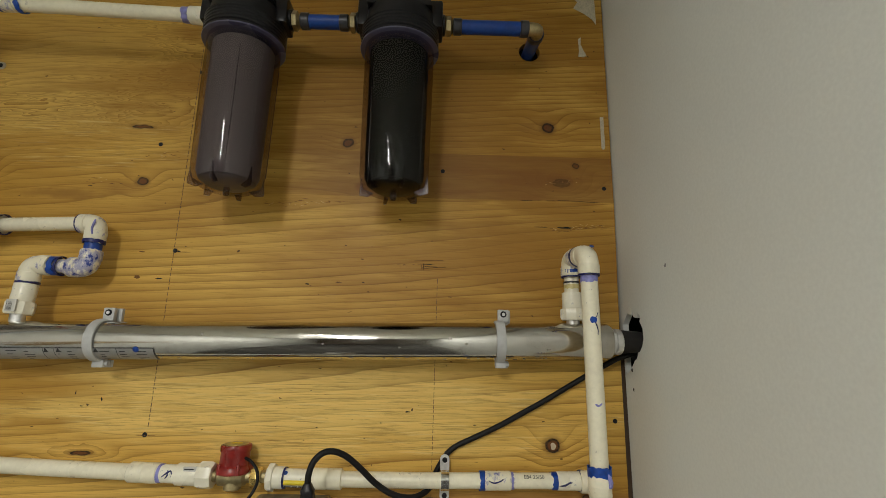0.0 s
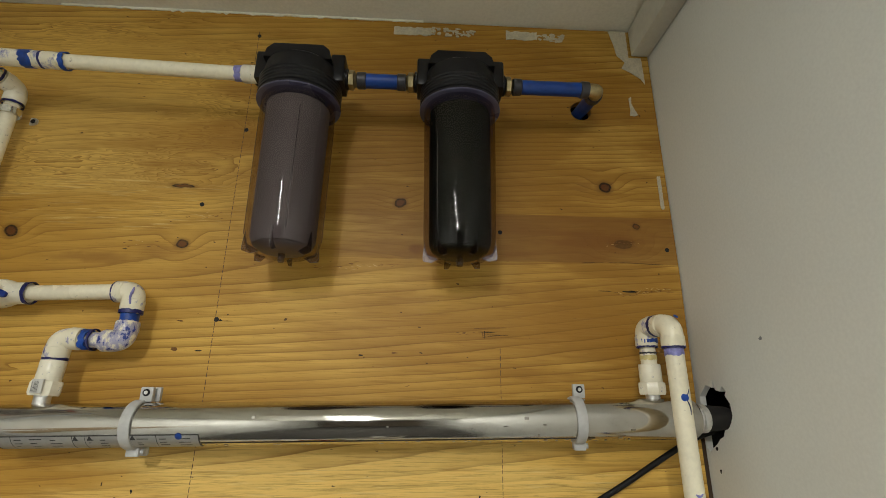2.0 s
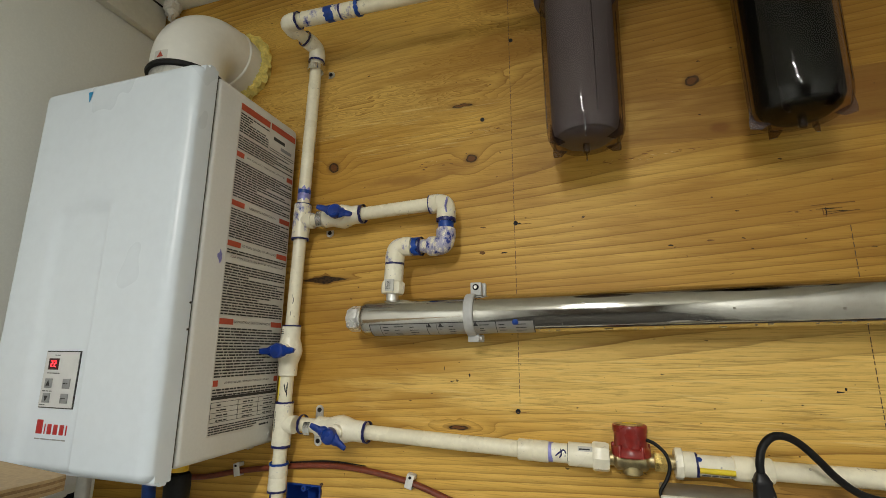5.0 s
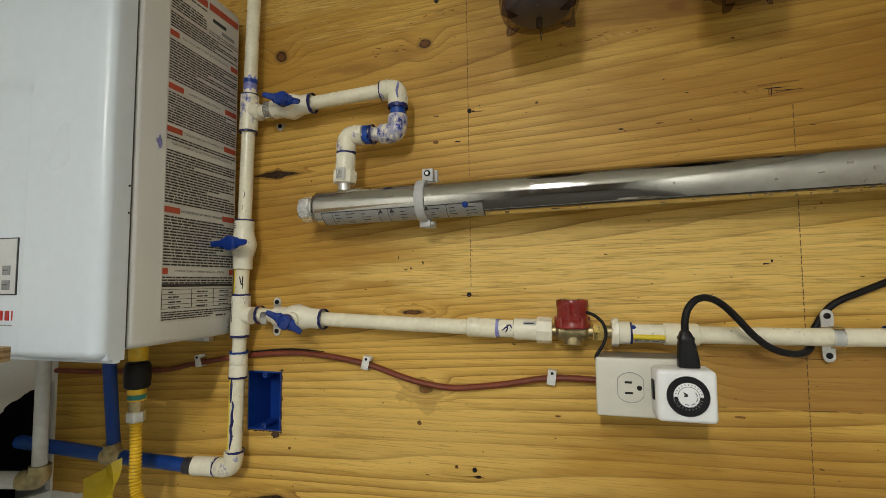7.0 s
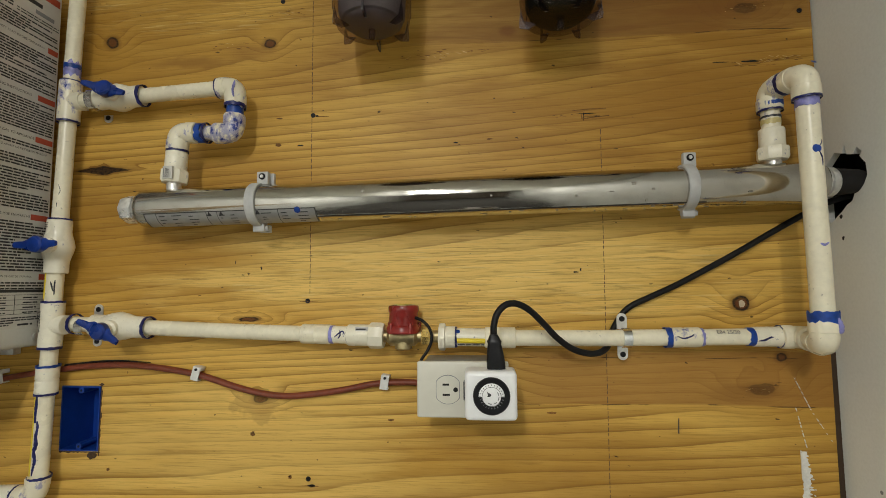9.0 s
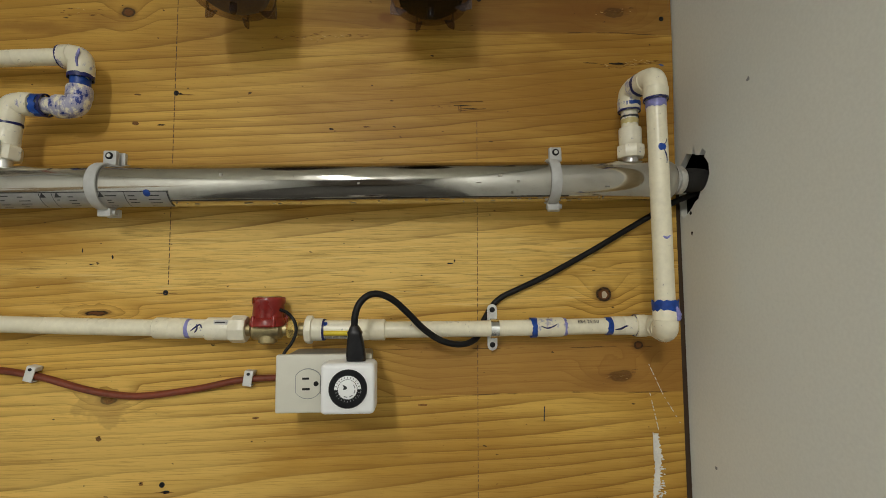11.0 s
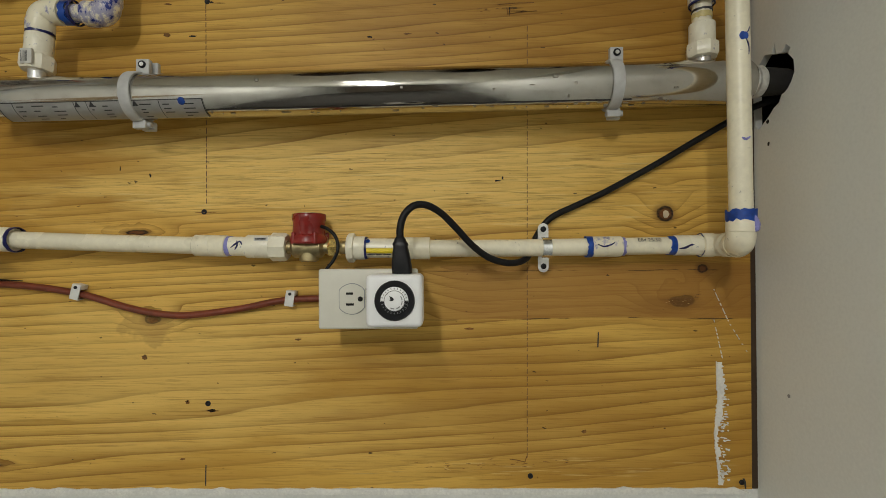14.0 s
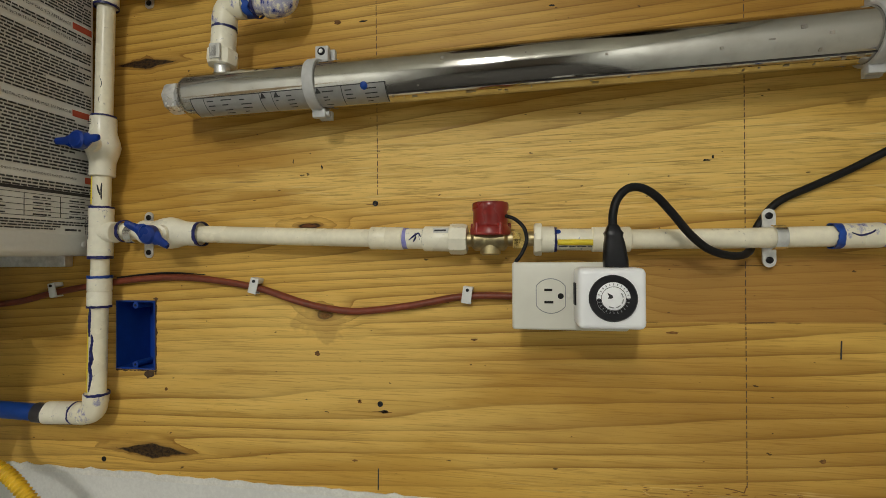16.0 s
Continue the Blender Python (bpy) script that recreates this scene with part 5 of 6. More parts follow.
# ---------------------------------------------------------------- filter housings
def filter_housing(x, label, cart_mat, turn):
    th = thing("water_filter", label, "water filter", "filter housings")
    cx, cy = x, -0.092
    o = V(cx, cy, 0)
    bm = lathe([(0.0520, 2.208), (0.0545, 2.210), (0.0560, 2.225), (0.0545, 2.238), (0.0500, 2.242)], o, (0, 0, 1), 48)
    pts = [(-0.050, 0), (-0.046, 0.018), (-0.036, 0.0285), (0.036, 0.0285), (0.046, 0.018), (0.050, 0)]
    merge(bm, slab([pts], lambda u, v: (cx + u, cy - 0.038, 2.2385 + v * 0.86), (0, 0.076, 0)))
    for s in (1, -1):
        merge(bm, box(cx + s * 0.056 - 0.011, cx + s * 0.056 + 0.011, cy - 0.021, cy + 0.021, 2.214, 2.262, 0.003))
    lathe([(0.016, 0.05), (0.016, 0.070), (0.014, 0.0715)], o + V(0, 0, 2.232), (1, 0, 0), 20, bm)
    lathe([(0.016, 0.05), (0.016, 0.070), (0.014, 0.0715)], o + V(0, 0, 2.232), (-1, 0, 0), 20, bm)
    part("head", bm, BLACK_PLASTIC, th, "black moulded filter head")
    prof = []
    for i in range(5):
        z = 2.1865 + i * 0.0054
        prof += [(0.0602, z), (0.0612, z + 0.0010), (0.0612, z + 0.0036), (0.0598, z + 0.0045)]
    part("collar", lathe([(0.0575, 2.185)] + prof + [(0.0560, 2.215)], o, (0, 0, 1), 56), BLACK_PLASTIC, th, "ribbed black screw collar")
    part("rim", lathe([(0.0604, 2.1787), (0.0615, 2.1790), (0.0618, 2.1800), (0.0615, 2.1812), (0.0604, 2.1816)], o, (0, 0, 1), 56), RIM, th)
    part("flange", lathe([(0.0532, 2.1790), (0.0600, 2.1788), (0.0606, 2.1795), (0.0606, 2.1850), (0.0532, 2.1852)], o, (0, 0, 1), 56), BLACK_PLASTIC, th)
    prof = [(0.0542, 2.182), (0.0538, 2.15), (0.0525, 2.05), (0.0512, 1.972), (0.0498, 1.959), (0.0460, 1.950), (0.037, 1.945), (0.012, 1.944)]
    part("sump", lathe(prof, o, (0, 0, 1), 48, caps=(False, True)), SUMP, th, "clear smoky plastic sump").visible_shadow = True
    for k in range(4):
        t = math.tau * (k + turn) / 4
        part("rib", sweep([o + V(math.cos(t) * 0.0538, math.sin(t) * 0.0538, 2.150), o + V(math.cos(t) * 0.0514, math.sin(t) * 0.0514, 1.968)], 0.0006, 6), SUMP_EDGE, th)
    for k in range(6):
        t = math.tau * (k + 0.3 + turn) / 6
        c, s = math.cos(t), math.sin(t)
        foot = slab([[(0.0500, 1.970), (0.0522, 1.948), (0.0515, 1.9425), (0.0400, 1.9400), (0.0300, 1.9455), (0.0460, 1.9520)]],
                    lambda u, v: o + V(c * u + s * 0.0009, s * u - c * 0.0009, v), (-s * 0.0018, c * 0.0018, 0))
        part("foot_rib", foot, SUMP_EDGE, th)
    part("spout", lathe([(0.0035, 1.934), (0.0045, 1.936), (0.0045, 1.946)], o, (0, 0, 1), 12), SUMP_EDGE, th)
    part("cartridge", lathe([(0.030, 1.953), (0.0395, 1.956), (0.0436, 1.966), (0.0442, 2.00), (0.0452, 2.09), (0.0460, 2.172), (0.030, 2.178)], o, (0, 0, 1), 40), cart_mat, th)
    part("cartridge_end", lathe([(0.012, 1.9475), (0.030, 1.949), (0.036, 1.9545), (0.030, 1.957)], o, (0, 0, 1), 32), cart_mat, th)
    return th


filter_housing(-0.584, "clear-sump water filter housing with a grey sediment cartridge", CART_GREY, 0.2)
filter_housing(-0.340, "clear-sump water filter housing with a black carbon cartridge", CART_BLACK, 0.55)

ZF, YF = 2.231, -0.092


def blue_run(points, name, label, ends):
    th = thing(name, label, "pipe", "blue plastic pipes")
    part("pipe", sweep(fillet(points, 0.008), 0.0112, 20), BLUE_PIPE, th)
    for p, q in ends:
        part("crimp_ring", lathe([(0.0115, 0), (0.0130, 0.001), (0.0130, 0.013), (0.0115, 0.014)], p, Vector(q) - Vector(p), 20), COLLAR, th)
    return th


link = blue_run([(-0.500, YF, ZF), (-0.424, YF, ZF)], "blue_link_pipe", "short blue plastic pipe joining two filter heads", [((-0.500, YF, ZF), (-0.4, YF, ZF)), ((-0.424, YF, ZF), (-0.6, YF, ZF))])
for a, b in (((-0.513, YF, ZF), (-0.500, YF, ZF)), ((-0.412, YF, ZF), (-0.424, YF, ZF))):
    part("nut", lathe([(0.0135, 0), (0.0155, 0.001), (0.0155, 0.008), (0.0120, 0.0095), (0.0100, 0.012)], a, Vector(b) - Vector(a), 6), OLD_BRASS, link, "dull brass hexagon adapter")
out = blue_run([(-0.256, YF, ZF), (-0.134, YF, ZF)], "blue_outlet_pipe", "blue plastic pipe from filter turning into the plywood", [((-0.256, YF, ZF), (-0.1, YF, ZF)), ((-0.134, YF, ZF), (-0.3, YF, ZF))])
part("nut", lathe([(0.0135, 0), (0.0155, 0.001), (0.0155, 0.008), (0.0120, 0.0095), (0.0100, 0.012)], (-0.268, YF, ZF), (1, 0, 0), 6), OLD_BRASS, out, "dull brass hexagon adapter")
part("elbow", sweep(fillet([(-0.136, YF, ZF), (-0.119, YF, ZF), (-0.116, YF + 0.028, ZF + 0.006)], 0.012), 0.0105, 18), OLD_BRASS, out)
part("pipe", sweep([(-0.117, YF + 0.014, ZF + 0.004), (-0.113, 0.03, 2.262)], 0.0112, 20), BLUE_PIPE, out)
part("crimp_ring", lathe([(0.0115, 0), (0.0130, 0.001), (0.0130, 0.014), (0.0115, 0.015)], (-0.117, YF + 0.016, ZF + 0.004), (0.004, 0.1, 0.026), 20), COLLAR, out)

# ---------------------------------------------------------------- tankless water heater
heater = thing("tankless_water_heater", "white enamel wall-hung gas water heater with printed warning sheet", "water heater")
HX0, HX1, HZ0, HZ1, HF = -1.416, -1.100, 1.522, 2.076, -0.245
part("body", box(HX0 + 0.004, HX1, -0.2085, -0.014, HZ0 + 0.003, HZ1, 0.008, segments=3), HEATER_SIDE, heater, "pale grey enamel casing")
part("seam_gasket", box(HX0 + 0.006, HX1 - 0.003, -0.2130, -0.2085, HZ0 + 0.006, HZ1 - 0.003), COLLAR, heater)
part("mount_plate", box(HX0 + 0.05, HX1 - 0.05, -0.014, -0.0005, HZ0 - 0.012, HZ1 + 0.02, 0.002), ZINC, heater)
# front cover: a pressed sheet with rounded edges and a shallow channel
bm = bmesh.new()
nx, nz = 110, 170
grid = []
x0, x1, z0, z1 = HX0 - 0.002, HX1 - 0.001, HZ0 - 0.006, HZ1 + 0.002


def step01(a, b, t):
    t = max(0.0, min(1.0, (t - a) / (b - a)))
    return t * t * (3 - 2 * t)


def ease(i, n):
    """Even steps that crowd towards both ends."""
    t = i / n
    return t + 0.13 * math.sin(2 * math.pi * t) * -1


for i in range(nx + 1):
    col = []
    for j in range(nz + 1):
        x, z = x0 + (x1 - x0) * ease(i, nx), z0 + (z1 - z0) * ease(j, nz)
        ex, ez = min(x - x0, x1 - x), min(z - z0, z1 - z)
        rx, rz = 0.019, 0.012
        k = 1.0
        if ex < rx:
            k = min(k, math.sqrt(max(0.0, 1 - (1 - ex / rx) ** 2)))
        if ez < rz:
            k = min(k, math.sqrt(max(0.0, 1 - (1 - ez / rz) ** 2)))
        if ex < rx and ez < rz:
            k = math.sqrt(max(0.0, 1 - min(1.0, (1 - ex / rx) ** 2 + (1 - ez / rz) ** 2)))
        channel = step01(-1.345, -1.325, x) * (1 - step01(-1.236, -1.228, x)) * (1 - step01(1.858, 1.882, z - 0.006 * math.sin(math.pi * min(1, max(0, (x + 1.345) / 0.117)))))
        y = -0.2350 - 0.0135 * k + 0.0060 * channel
        col.append(bm.verts.new((x, y, z)))
    grid.append(col)
for i in range(nx):
    for j in range(nz):
        bm.faces.new((grid[i][j], grid[i + 1][j], grid[i + 1][j + 1], grid[i][j + 1]))
rim = [grid[i][0] for i in range(nx + 1)] + [grid[nx][j] for j in range(1, nz + 1)] + [grid[i][nz] for i in range(nx - 1, -1, -1)] + [grid[0][j] for j in range(nz - 1, 0, -1)]
rows = [rim]
mid = V((x0 + x1) / 2, 0, (z0 + z1) / 2)
for y, grow in ((-0.2280, 0.0), (-0.2268, 0.0048), (-0.2190, 0.0052), (-0.2175, 0.002), (-0.2120, 0.002)):
    ring_now = []
    for v in rim:
        d = v.co - mid
        ring_now.append(bm.verts.new((v.co.x + math.copysign(grow, d.x) * (abs(d.x) > 0.16), y, v.co.z + math.copysign(grow, d.z) * (abs(d.z) > 0.27))))
    rows.append(ring_now)
bridge(bm, rows, (False, False))
cover = part("front_cover", bm, HEATER, heater, "glossy white front cover")
panel = part("control_panel", box(-1.312, -1.246, -0.2466, -0.2440, 1.596, 1.671, 0.0006), INK, heater, "small control panel with red display")
part("panel_face", box(-1.3105, -1.2475, -0.2472, -0.2464, 1.5975, 1.6695), PANEL_GREY, panel)
part("display", box(-1.303, -1.284, -0.2479, -0.2471, 1.646, 1.661), DISPLAY, panel)
for i in range(2):
    ox = -1.298 + i * 0.0062
    bm = bmesh.new()
    for a, b, c, d in ((0, 0.0035, 0.0075, 0.0085), (0, 0.0035, 0.0038, 0.0048), (0, 0.0035, 0, 0.001), (0, 0.001, 0, 0.0045), (0.0026, 0.0036, 0.004, 0.0085)):
        box(ox + a, ox + b, -0.2485, -0.2478, 1.6495 + c, 1.6495 + d, bm=bm)
    part("digit", bm, LED, panel, "glowing red digit")
for bx, bz in ((-1.304, 1.622), (-1.304, 1.603), (-1.270, 1.622), (-1.270, 1.603)):
    b = part("button", box(bx, bx + 0.0135, -0.2484, -0.2471, bz, bz + 0.0125, 0.0005), BUTTON, panel)
    if bx < -1.29:
        s = 1 if bz > 1.61 else -1
        part("arrow_mark", slab([[(-0.004, -0.003 * s), (0.004, -0.003 * s), (0, 0.004 * s)]], lambda u, v, bx=bx, bz=bz: (bx + 0.00675 + u, -0.2486, bz + 0.006 + v), (0, 0.0003, 0)), INK, b)
    else:
        print_bars("button_print", (bx + 0.002, -0.2486, bz + 0.008), (1, 0, 0), (0, 0, 1), 1, 0.009, 0.003, b, seed=int(bz * 1000))
print_bars("panel_print", (-1.303, -0.2474, 1.643), (1, 0, 0), (0, 0, 1), 1, 0.024, 0.003, panel, seed=5)
print_bars("panel_print", (-1.307, -0.2474, 1.6195), (1, 0, 0), (0, 0, 1), 1, 0.022, 0.003, panel, seed=6)
print_bars("panel_print", (-1.293, -0.2474, 1.6665), (1, 0, 0), (0, 0, 1), 1, 0.010, 0.0025, panel, seed=7)
print_bars("panel_print", (-1.309, -0.2474, 1.6015), (1, 0, 0), (0, 0, 1), 1, 0.012, 0.0022, panel, seed=8)
panel.location.y += 0.0028
# maker's mark as plain red shapes over a grey bar
bm = bmesh.new()
for a, b, h in ((0.0, 0.013, 0.018), (0.0155, 0.0185, 0.013), (0.021, 0.030, 0.013), (0.0325, 0.0415, 0.013), (0.044, 0.053, 0.013), (0.0555, 0.0590, 0.013)):
    box(-1.309 + a, -1.309 + b - 0.0012, -0.2434, -0.2412, 1.563, 1.563 + h, 0.0010, bm=bm)
part("maker_mark", bm, surface("maker_red", (0.42, 0.02, 0.02), 0.4), heater, "red maker's mark shapes")
print_bars("maker_line", (-1.309, -0.2428, 1.559), (1, 0, 0), (0, 0, 1), 1, 0.058, 0.004, heater, BUTTON, seed=12)
part("sticker", slab([[(-1.3135, 2.0625), (-1.3045, 2.0625), (-1.309, 2.046)]], lambda u, v: (u, -0.2497, v), (0, 0.0006, 0)), BLUE_TAPE, heater, "small blue arrow sticker")
for z in (1.735, 1.70):
    part("chip", slab([ragged(-0.217, z, 0.0012, 0.0016, 6, 0.4, int(z * 100))], lambda u, v: (HX1 + 0.0030, u, v), (-0.001, 0, 0)), DARK, heater)
part("primer_smudge", slab([ragged(-0.172, 1.807, 0.004, 0.008, 11, 0.5, 3)], lambda u, v: (HX1 + 0.0005, u, v), (-0.0005, 0, 0)), PRIMER_PALE, heater)
part("side_screw", lathe([(0.0045, 0), (0.0045, 0.0012), (0.003, 0.002)], (HX1, -0.030, 1.540), (1, 0, 0), 12), ZINC, heater)

# warning sheet on the casing's side
LX = HX1 + 0.0003
sheet = part("warning_sheet", slab([[(-0.163, 1.556), (-0.019, 1.552), (-0.019, 2.064), (-0.163, 2.058)]], lambda u, v: (LX, u, v), (-0.0003, 0, 0)), LABEL_WHITE, heater, "printed warning sheet with red headings")
side = lambda u, v: Matrix(((0, 0, 1, LX + 0.0006), (1, 0, 0, u), (0, 1, 0, v), (0, 0, 0, 1)))


def side_box(name, u0, u1, v0, v1, material):
    return part(name, slab([[(u0, v0), (u1, v0), (u1, v1), (u0, v1)]], lambda u, v: (LX + 0.0005, u, v), (-0.0003, 0, 0)), material, sheet)


side_box("red_bar", -0.161, -0.092, 2.046, 2.057, RED_INK)
side_box("red_bar", -0.088, -0.022, 2.047, 2.058, RED_INK)
bar_rows = [(1.972, "FOR YOUR SAFETY READ BEFORE OPERATING", 0.0062), (1.893, "OPERATING INSTRUCTIONS", 0.0070), (1.830, "TO TURN OFF GAS TO APPLIANCE", 0.0070), (1.714, "INSTRUCTIONS DE MISE EN MARCHE", 0.0068), (1.627, "COMMENT COUPER L'ADMISSION DE GAZ DE L'APPAREIL", 0.0052)]
for z, text, size in bar_rows:
    wide = 0.009 if "COMMENT" in text else (0.016 if "SAFETY" in text else 0.027)
    side_box("red_bar", -0.161, -0.161 + wide, z - 0.0042, z + 0.0042, RED_INK)
    side_box("red_bar", -0.021 - wide, -0.021, z - 0.0042, z + 0.0042, RED_INK)
    words(text, size * 0.74, INK, sheet, side(-0.091, z))
words("POUR VOTRE SECURITE LISEZ AVANT DE METTRE EN MARCHE", 0.0044, INK, sheet, side(-0.091, 1.810))
for z0, rows, height, seed in ((2.042, 8, 0.034, 1), (2.004, 6, 0.024, 2), (1.963, 15, 0.061, 3), (1.885, 12, 0.047, 4), (1.822, 2, 0.008, 14), (1.801, 19, 0.078, 5), (1.706, 17, 0.072, 6), (1.620, 3, 0.012, 7), (1.5705, 4, 0.013, 8)):
    w = 0.068 if seed == 1 else 0.139
    tagged(print_bars("small_print", (LX + 0.0003, -0.161, z0), (0, 1, 0), (0, 0, 1), rows, w, height, sheet, seed=seed, gap=0.46), kind="stuff")
tagged(print_bars("small_print", (LX + 0.0003, -0.088, 2.014), (0, 1, 0), (0, 0, 1), 2, 0.066, 0.008, sheet, seed=31), kind="stuff")
side_box("picture", -0.080, -0.050, 2.030, 2.036, INK)
side_box("picture", -0.060, -0.030, 2.018, 2.024, BUTTON)
side_box("table_bar", -0.161, -0.021, 1.6045, 1.6085, INK)
for z in (1.601, 1.594, 1.587, 1.580, 1.574):
    side_box("table_rule", -0.161, -0.021, z - 0.0003, z + 0.0003, INK)
for u in (-0.161, -0.108, -0.064, -0.0215):
    side_box("table_rule", u, u + 0.0006, 1.574, 1.601, INK)
for j, z in enumerate((1.5995, 1.5925, 1.5855, 1.5785)):
    for u in (-0.150, -0.098, -0.052):
        print_bars("table_print", (LX + 0.0003, u, z), (0, 1, 0), (0, 0, 1), 1, 0.022, 0.0048, sheet, seed=int(j * 9 - u * 100))
print_bars("barcode", (LX + 0.0003, -0.058, 1.5625), (0, 1, 0), (0, 0, 1), 1, 0.022, 0.007, sheet, seed=44)

# flue elbow
flue = thing("flue_elbow", "white plastic flue elbow entering the plywood through spray foam", "flue pipe")
fc = V(-1.259, -0.128, 0)
part("stub", lathe([(0.0585, 2.074), (0.0585, 2.145)], fc, (0, 0, 1), 40), ZINC, flue, "bare metal flue stub")
part("gasket", lathe([(0.058, 2.138), (0.0640, 2.139), (0.0655, 2.143), (0.0640, 2.147), (0.058, 2.148)], fc, (0, 0, 1), 48), BLACK_RUBBER, flue, "black rubber gasket")
bend = [fc + V(0, 0, 2.147), fc + V(0, 0, 2.165)]
for i in range(13):
    t = radians(90) * i / 12
    bend.append(fc + V(0, 0.072 * (1 - math.cos(t)), 2.168 + 0.072 * math.sin(t)))
bend += [fc + V(0, 0.10, 2.24), fc + V(0, 0.14, 2.24)]
part("elbow", sweep(bend, 0.0605, 44), VENT, flue)
part("bead", lathe([(0.0605, 0.000), (0.0628, 0.002), (0.0628, 0.006), (0.0605, 0.008)], fc + V(0, 0.078, 2.24), (0, 1, 0), 44), VENT, flue)
bm = lathe([(0.0609, 2.150), (0.0609, 2.166)], fc, (0, 0, 1), 44, caps=(False, False))
bmesh.ops.delete(bm, geom=[f for f in bm.faces if (f.calc_center_median() - fc).normalized().y > -0.02 or abs(f.calc_center_median().x - fc.x - 0.004) > 0.012], context="FACES")
decal = part("sticker", bm, LABEL_WHITE, flue)
part("sticker_mark", slab([[(-0.0065, -0.005), (0.0065, -0.005), (0.0, 0.005)]], lambda u, v: V(fc.x + 0.004 + u, fc.y - 0.0614, 2.158 + v), (0, 0.0006, 0)), RED_INK, decal)
bm = bmesh.new()
n, m = 90, 12
rr = random.Random(31)
bump_r = [rr.uniform(0.75, 1.35) for _ in range(n)]
rings = []
for i in range(n):
    t = math.tau * i / n
    lump = 0.5 * bump_r[i] + 0.25 * (bump_r[i - 1] + bump_r[(i + 1) % n])
    base = V(math.cos(t), 0, math.sin(t))
    c = V(-1.264, -0.006, 2.243) + base * 0.068
    rings.append([bm.verts.new(c + base * math.cos(s) * 0.0115 * lump * (1.0 + 0.25 * math.sin(5 * s + i)) + V(0, -1, 0) * math.sin(s) * 0.0120 * lump * (1 + 0.2 * math.sin(3 * s + 2 * i))) for s in [math.tau * k / m for k in range(m)]])
bridge(bm, rings + [rings[0]], (False, False))
single("spray_foam", bm, FOAM, "lumpy yellow expanding foam round the flue", "foam")
bm = lathe([(0.006, 0), (0.019, 0.002), (0.015, 0.008), (0.019, 0.014), (0.011, 0.020), (0.014, 0.027), (0.007, 0.034), (0.006, 0.042), (0.002, 0.050)], (-1.458, -0.022, TOP - 0.001), (0.22, -0.1, -1), 14)
rr = random.Random(17)
for v in bm.verts:
    v.co += V(rr.uniform(-1, 1), rr.uniform(-1, 1), rr.uniform(-0.7, 0.3)) * 0.0042
single("caulk_lump", bm, PASTE, "torn lump of white caulk in the ceiling corner", "caulk")

# ---------------------------------------------------------------- pipes under the heater
gas = thing("gas_hose", "yellow corrugated gas hose with brass fittings and black sleeve", "gas hose")
gx, gy = -1.212, -0.092
part("stub", lathe([(0.0135, 0), (0.0135, 0.035)], (gx, gy, 1.490), (0, 0, 1), 20), YELLOW, gas)
part("sleeve", lathe([(0.0155, 0), (0.0182, 0.003), (0.0190, 0.020), (0.0180, 0.036), (0.0155, 0.040)], (gx, gy, 1.447), (0, 0, 1), 24), BLACK_RUBBER, gas, "black rubber sleeve")
part("collar", lathe([(0.0118, 0), (0.0128, 0.002), (0.0128, 0.020)], (gx, gy, 1.428), (0, 0, 1), 20), YELLOW, gas)
part("label_band", lathe([(0.0126, 0), (0.0131, 0.0005), (0.0131, 0.0075), (0.0126, 0.008)], (gx, gy, 1.4305), (0, 0, 1), 20), surface("teal_label", (0.02, 0.20, 0.17), 0.5), gas, "teal label band")
part("fitting", lathe([(0.0108, 0), (0.0108, 0.018)], (gx, gy, 1.412), (0, 0, 1), 18), OLD_BRASS, gas)
part("nut", lathe([(0.0122, 0), (0.0136, 0.002), (0.0136, 0.014), (0.0122, 0.016)], (gx, gy, 1.396), (0, 0, 1), 6), ZINC, gas, "zinc hexagon nut")
path = spline([(gx, gy, 1.398), (gx + 0.002, gy, 1.35), (gx + 0.004, gy, 1.30), (gx + 0.020, gy - 0.002, 1.275), (gx + 0.062, gy, 1.2615), (gx + 0.100, gy, 1.232), (gx + 0.14, gy + 0.01, 1.17), (gx + 0.15, gy + 0.02, 1.05), (gx + 0.15, gy + 0.02, 0.6), (gx + 0.15, gy + 0.02, 0.0)], 24)
dist = [0.0]
for p, q in zip(path, path[1:]):
    dist.append(dist[-1] + (q - p).length)
fine, total = [], dist[-1]
k = 0
for i in range(900):
    s = min(0.46, total) * i / 899
    while k < len(dist) - 2 and dist[k + 1] < s:
        k += 1
    fine.append(path[k].lerp(path[k + 1], (s - dist[k]) / max(1e-6, dist[k + 1] - dist[k])))
part("hose", sweep(fine, [0.0080 + 0.0010 * math.sin(math.tau * 0.46 * i / 899 / 0.0052) for i in range(900)], 14), YELLOW, gas, "corrugated yellow hose")
part("hose_tail", sweep([p for p, s in zip(path, dist) if s > 0.455], 0.0082, 14), YELLOW, gas)
bm = bmesh.new()
tag = [[bm.verts.new((gx - 0.010 - 0.052 * u + 0.006 * math.sin(9 * v), gy - 0.012 - 0.010 * math.sin(7 * u + 4 * v) - 0.012 * u, 1.345 - 0.105 * v - 0.030 * u)) for v in [j / 8 for j in range(9)]] for u in [i / 6 for i in range(7)]]
for i in range(6):
    for j in range(8):
        bm.faces.new((tag[i][j], tag[i + 1][j], tag[i + 1][j + 1], tag[i][j + 1]))
bmesh.ops.solidify(bm, geom=bm.faces[:], thickness=0.0006)
part("tag", bm, YELLOW_PRINT, gas, "crumpled yellow warning tag")

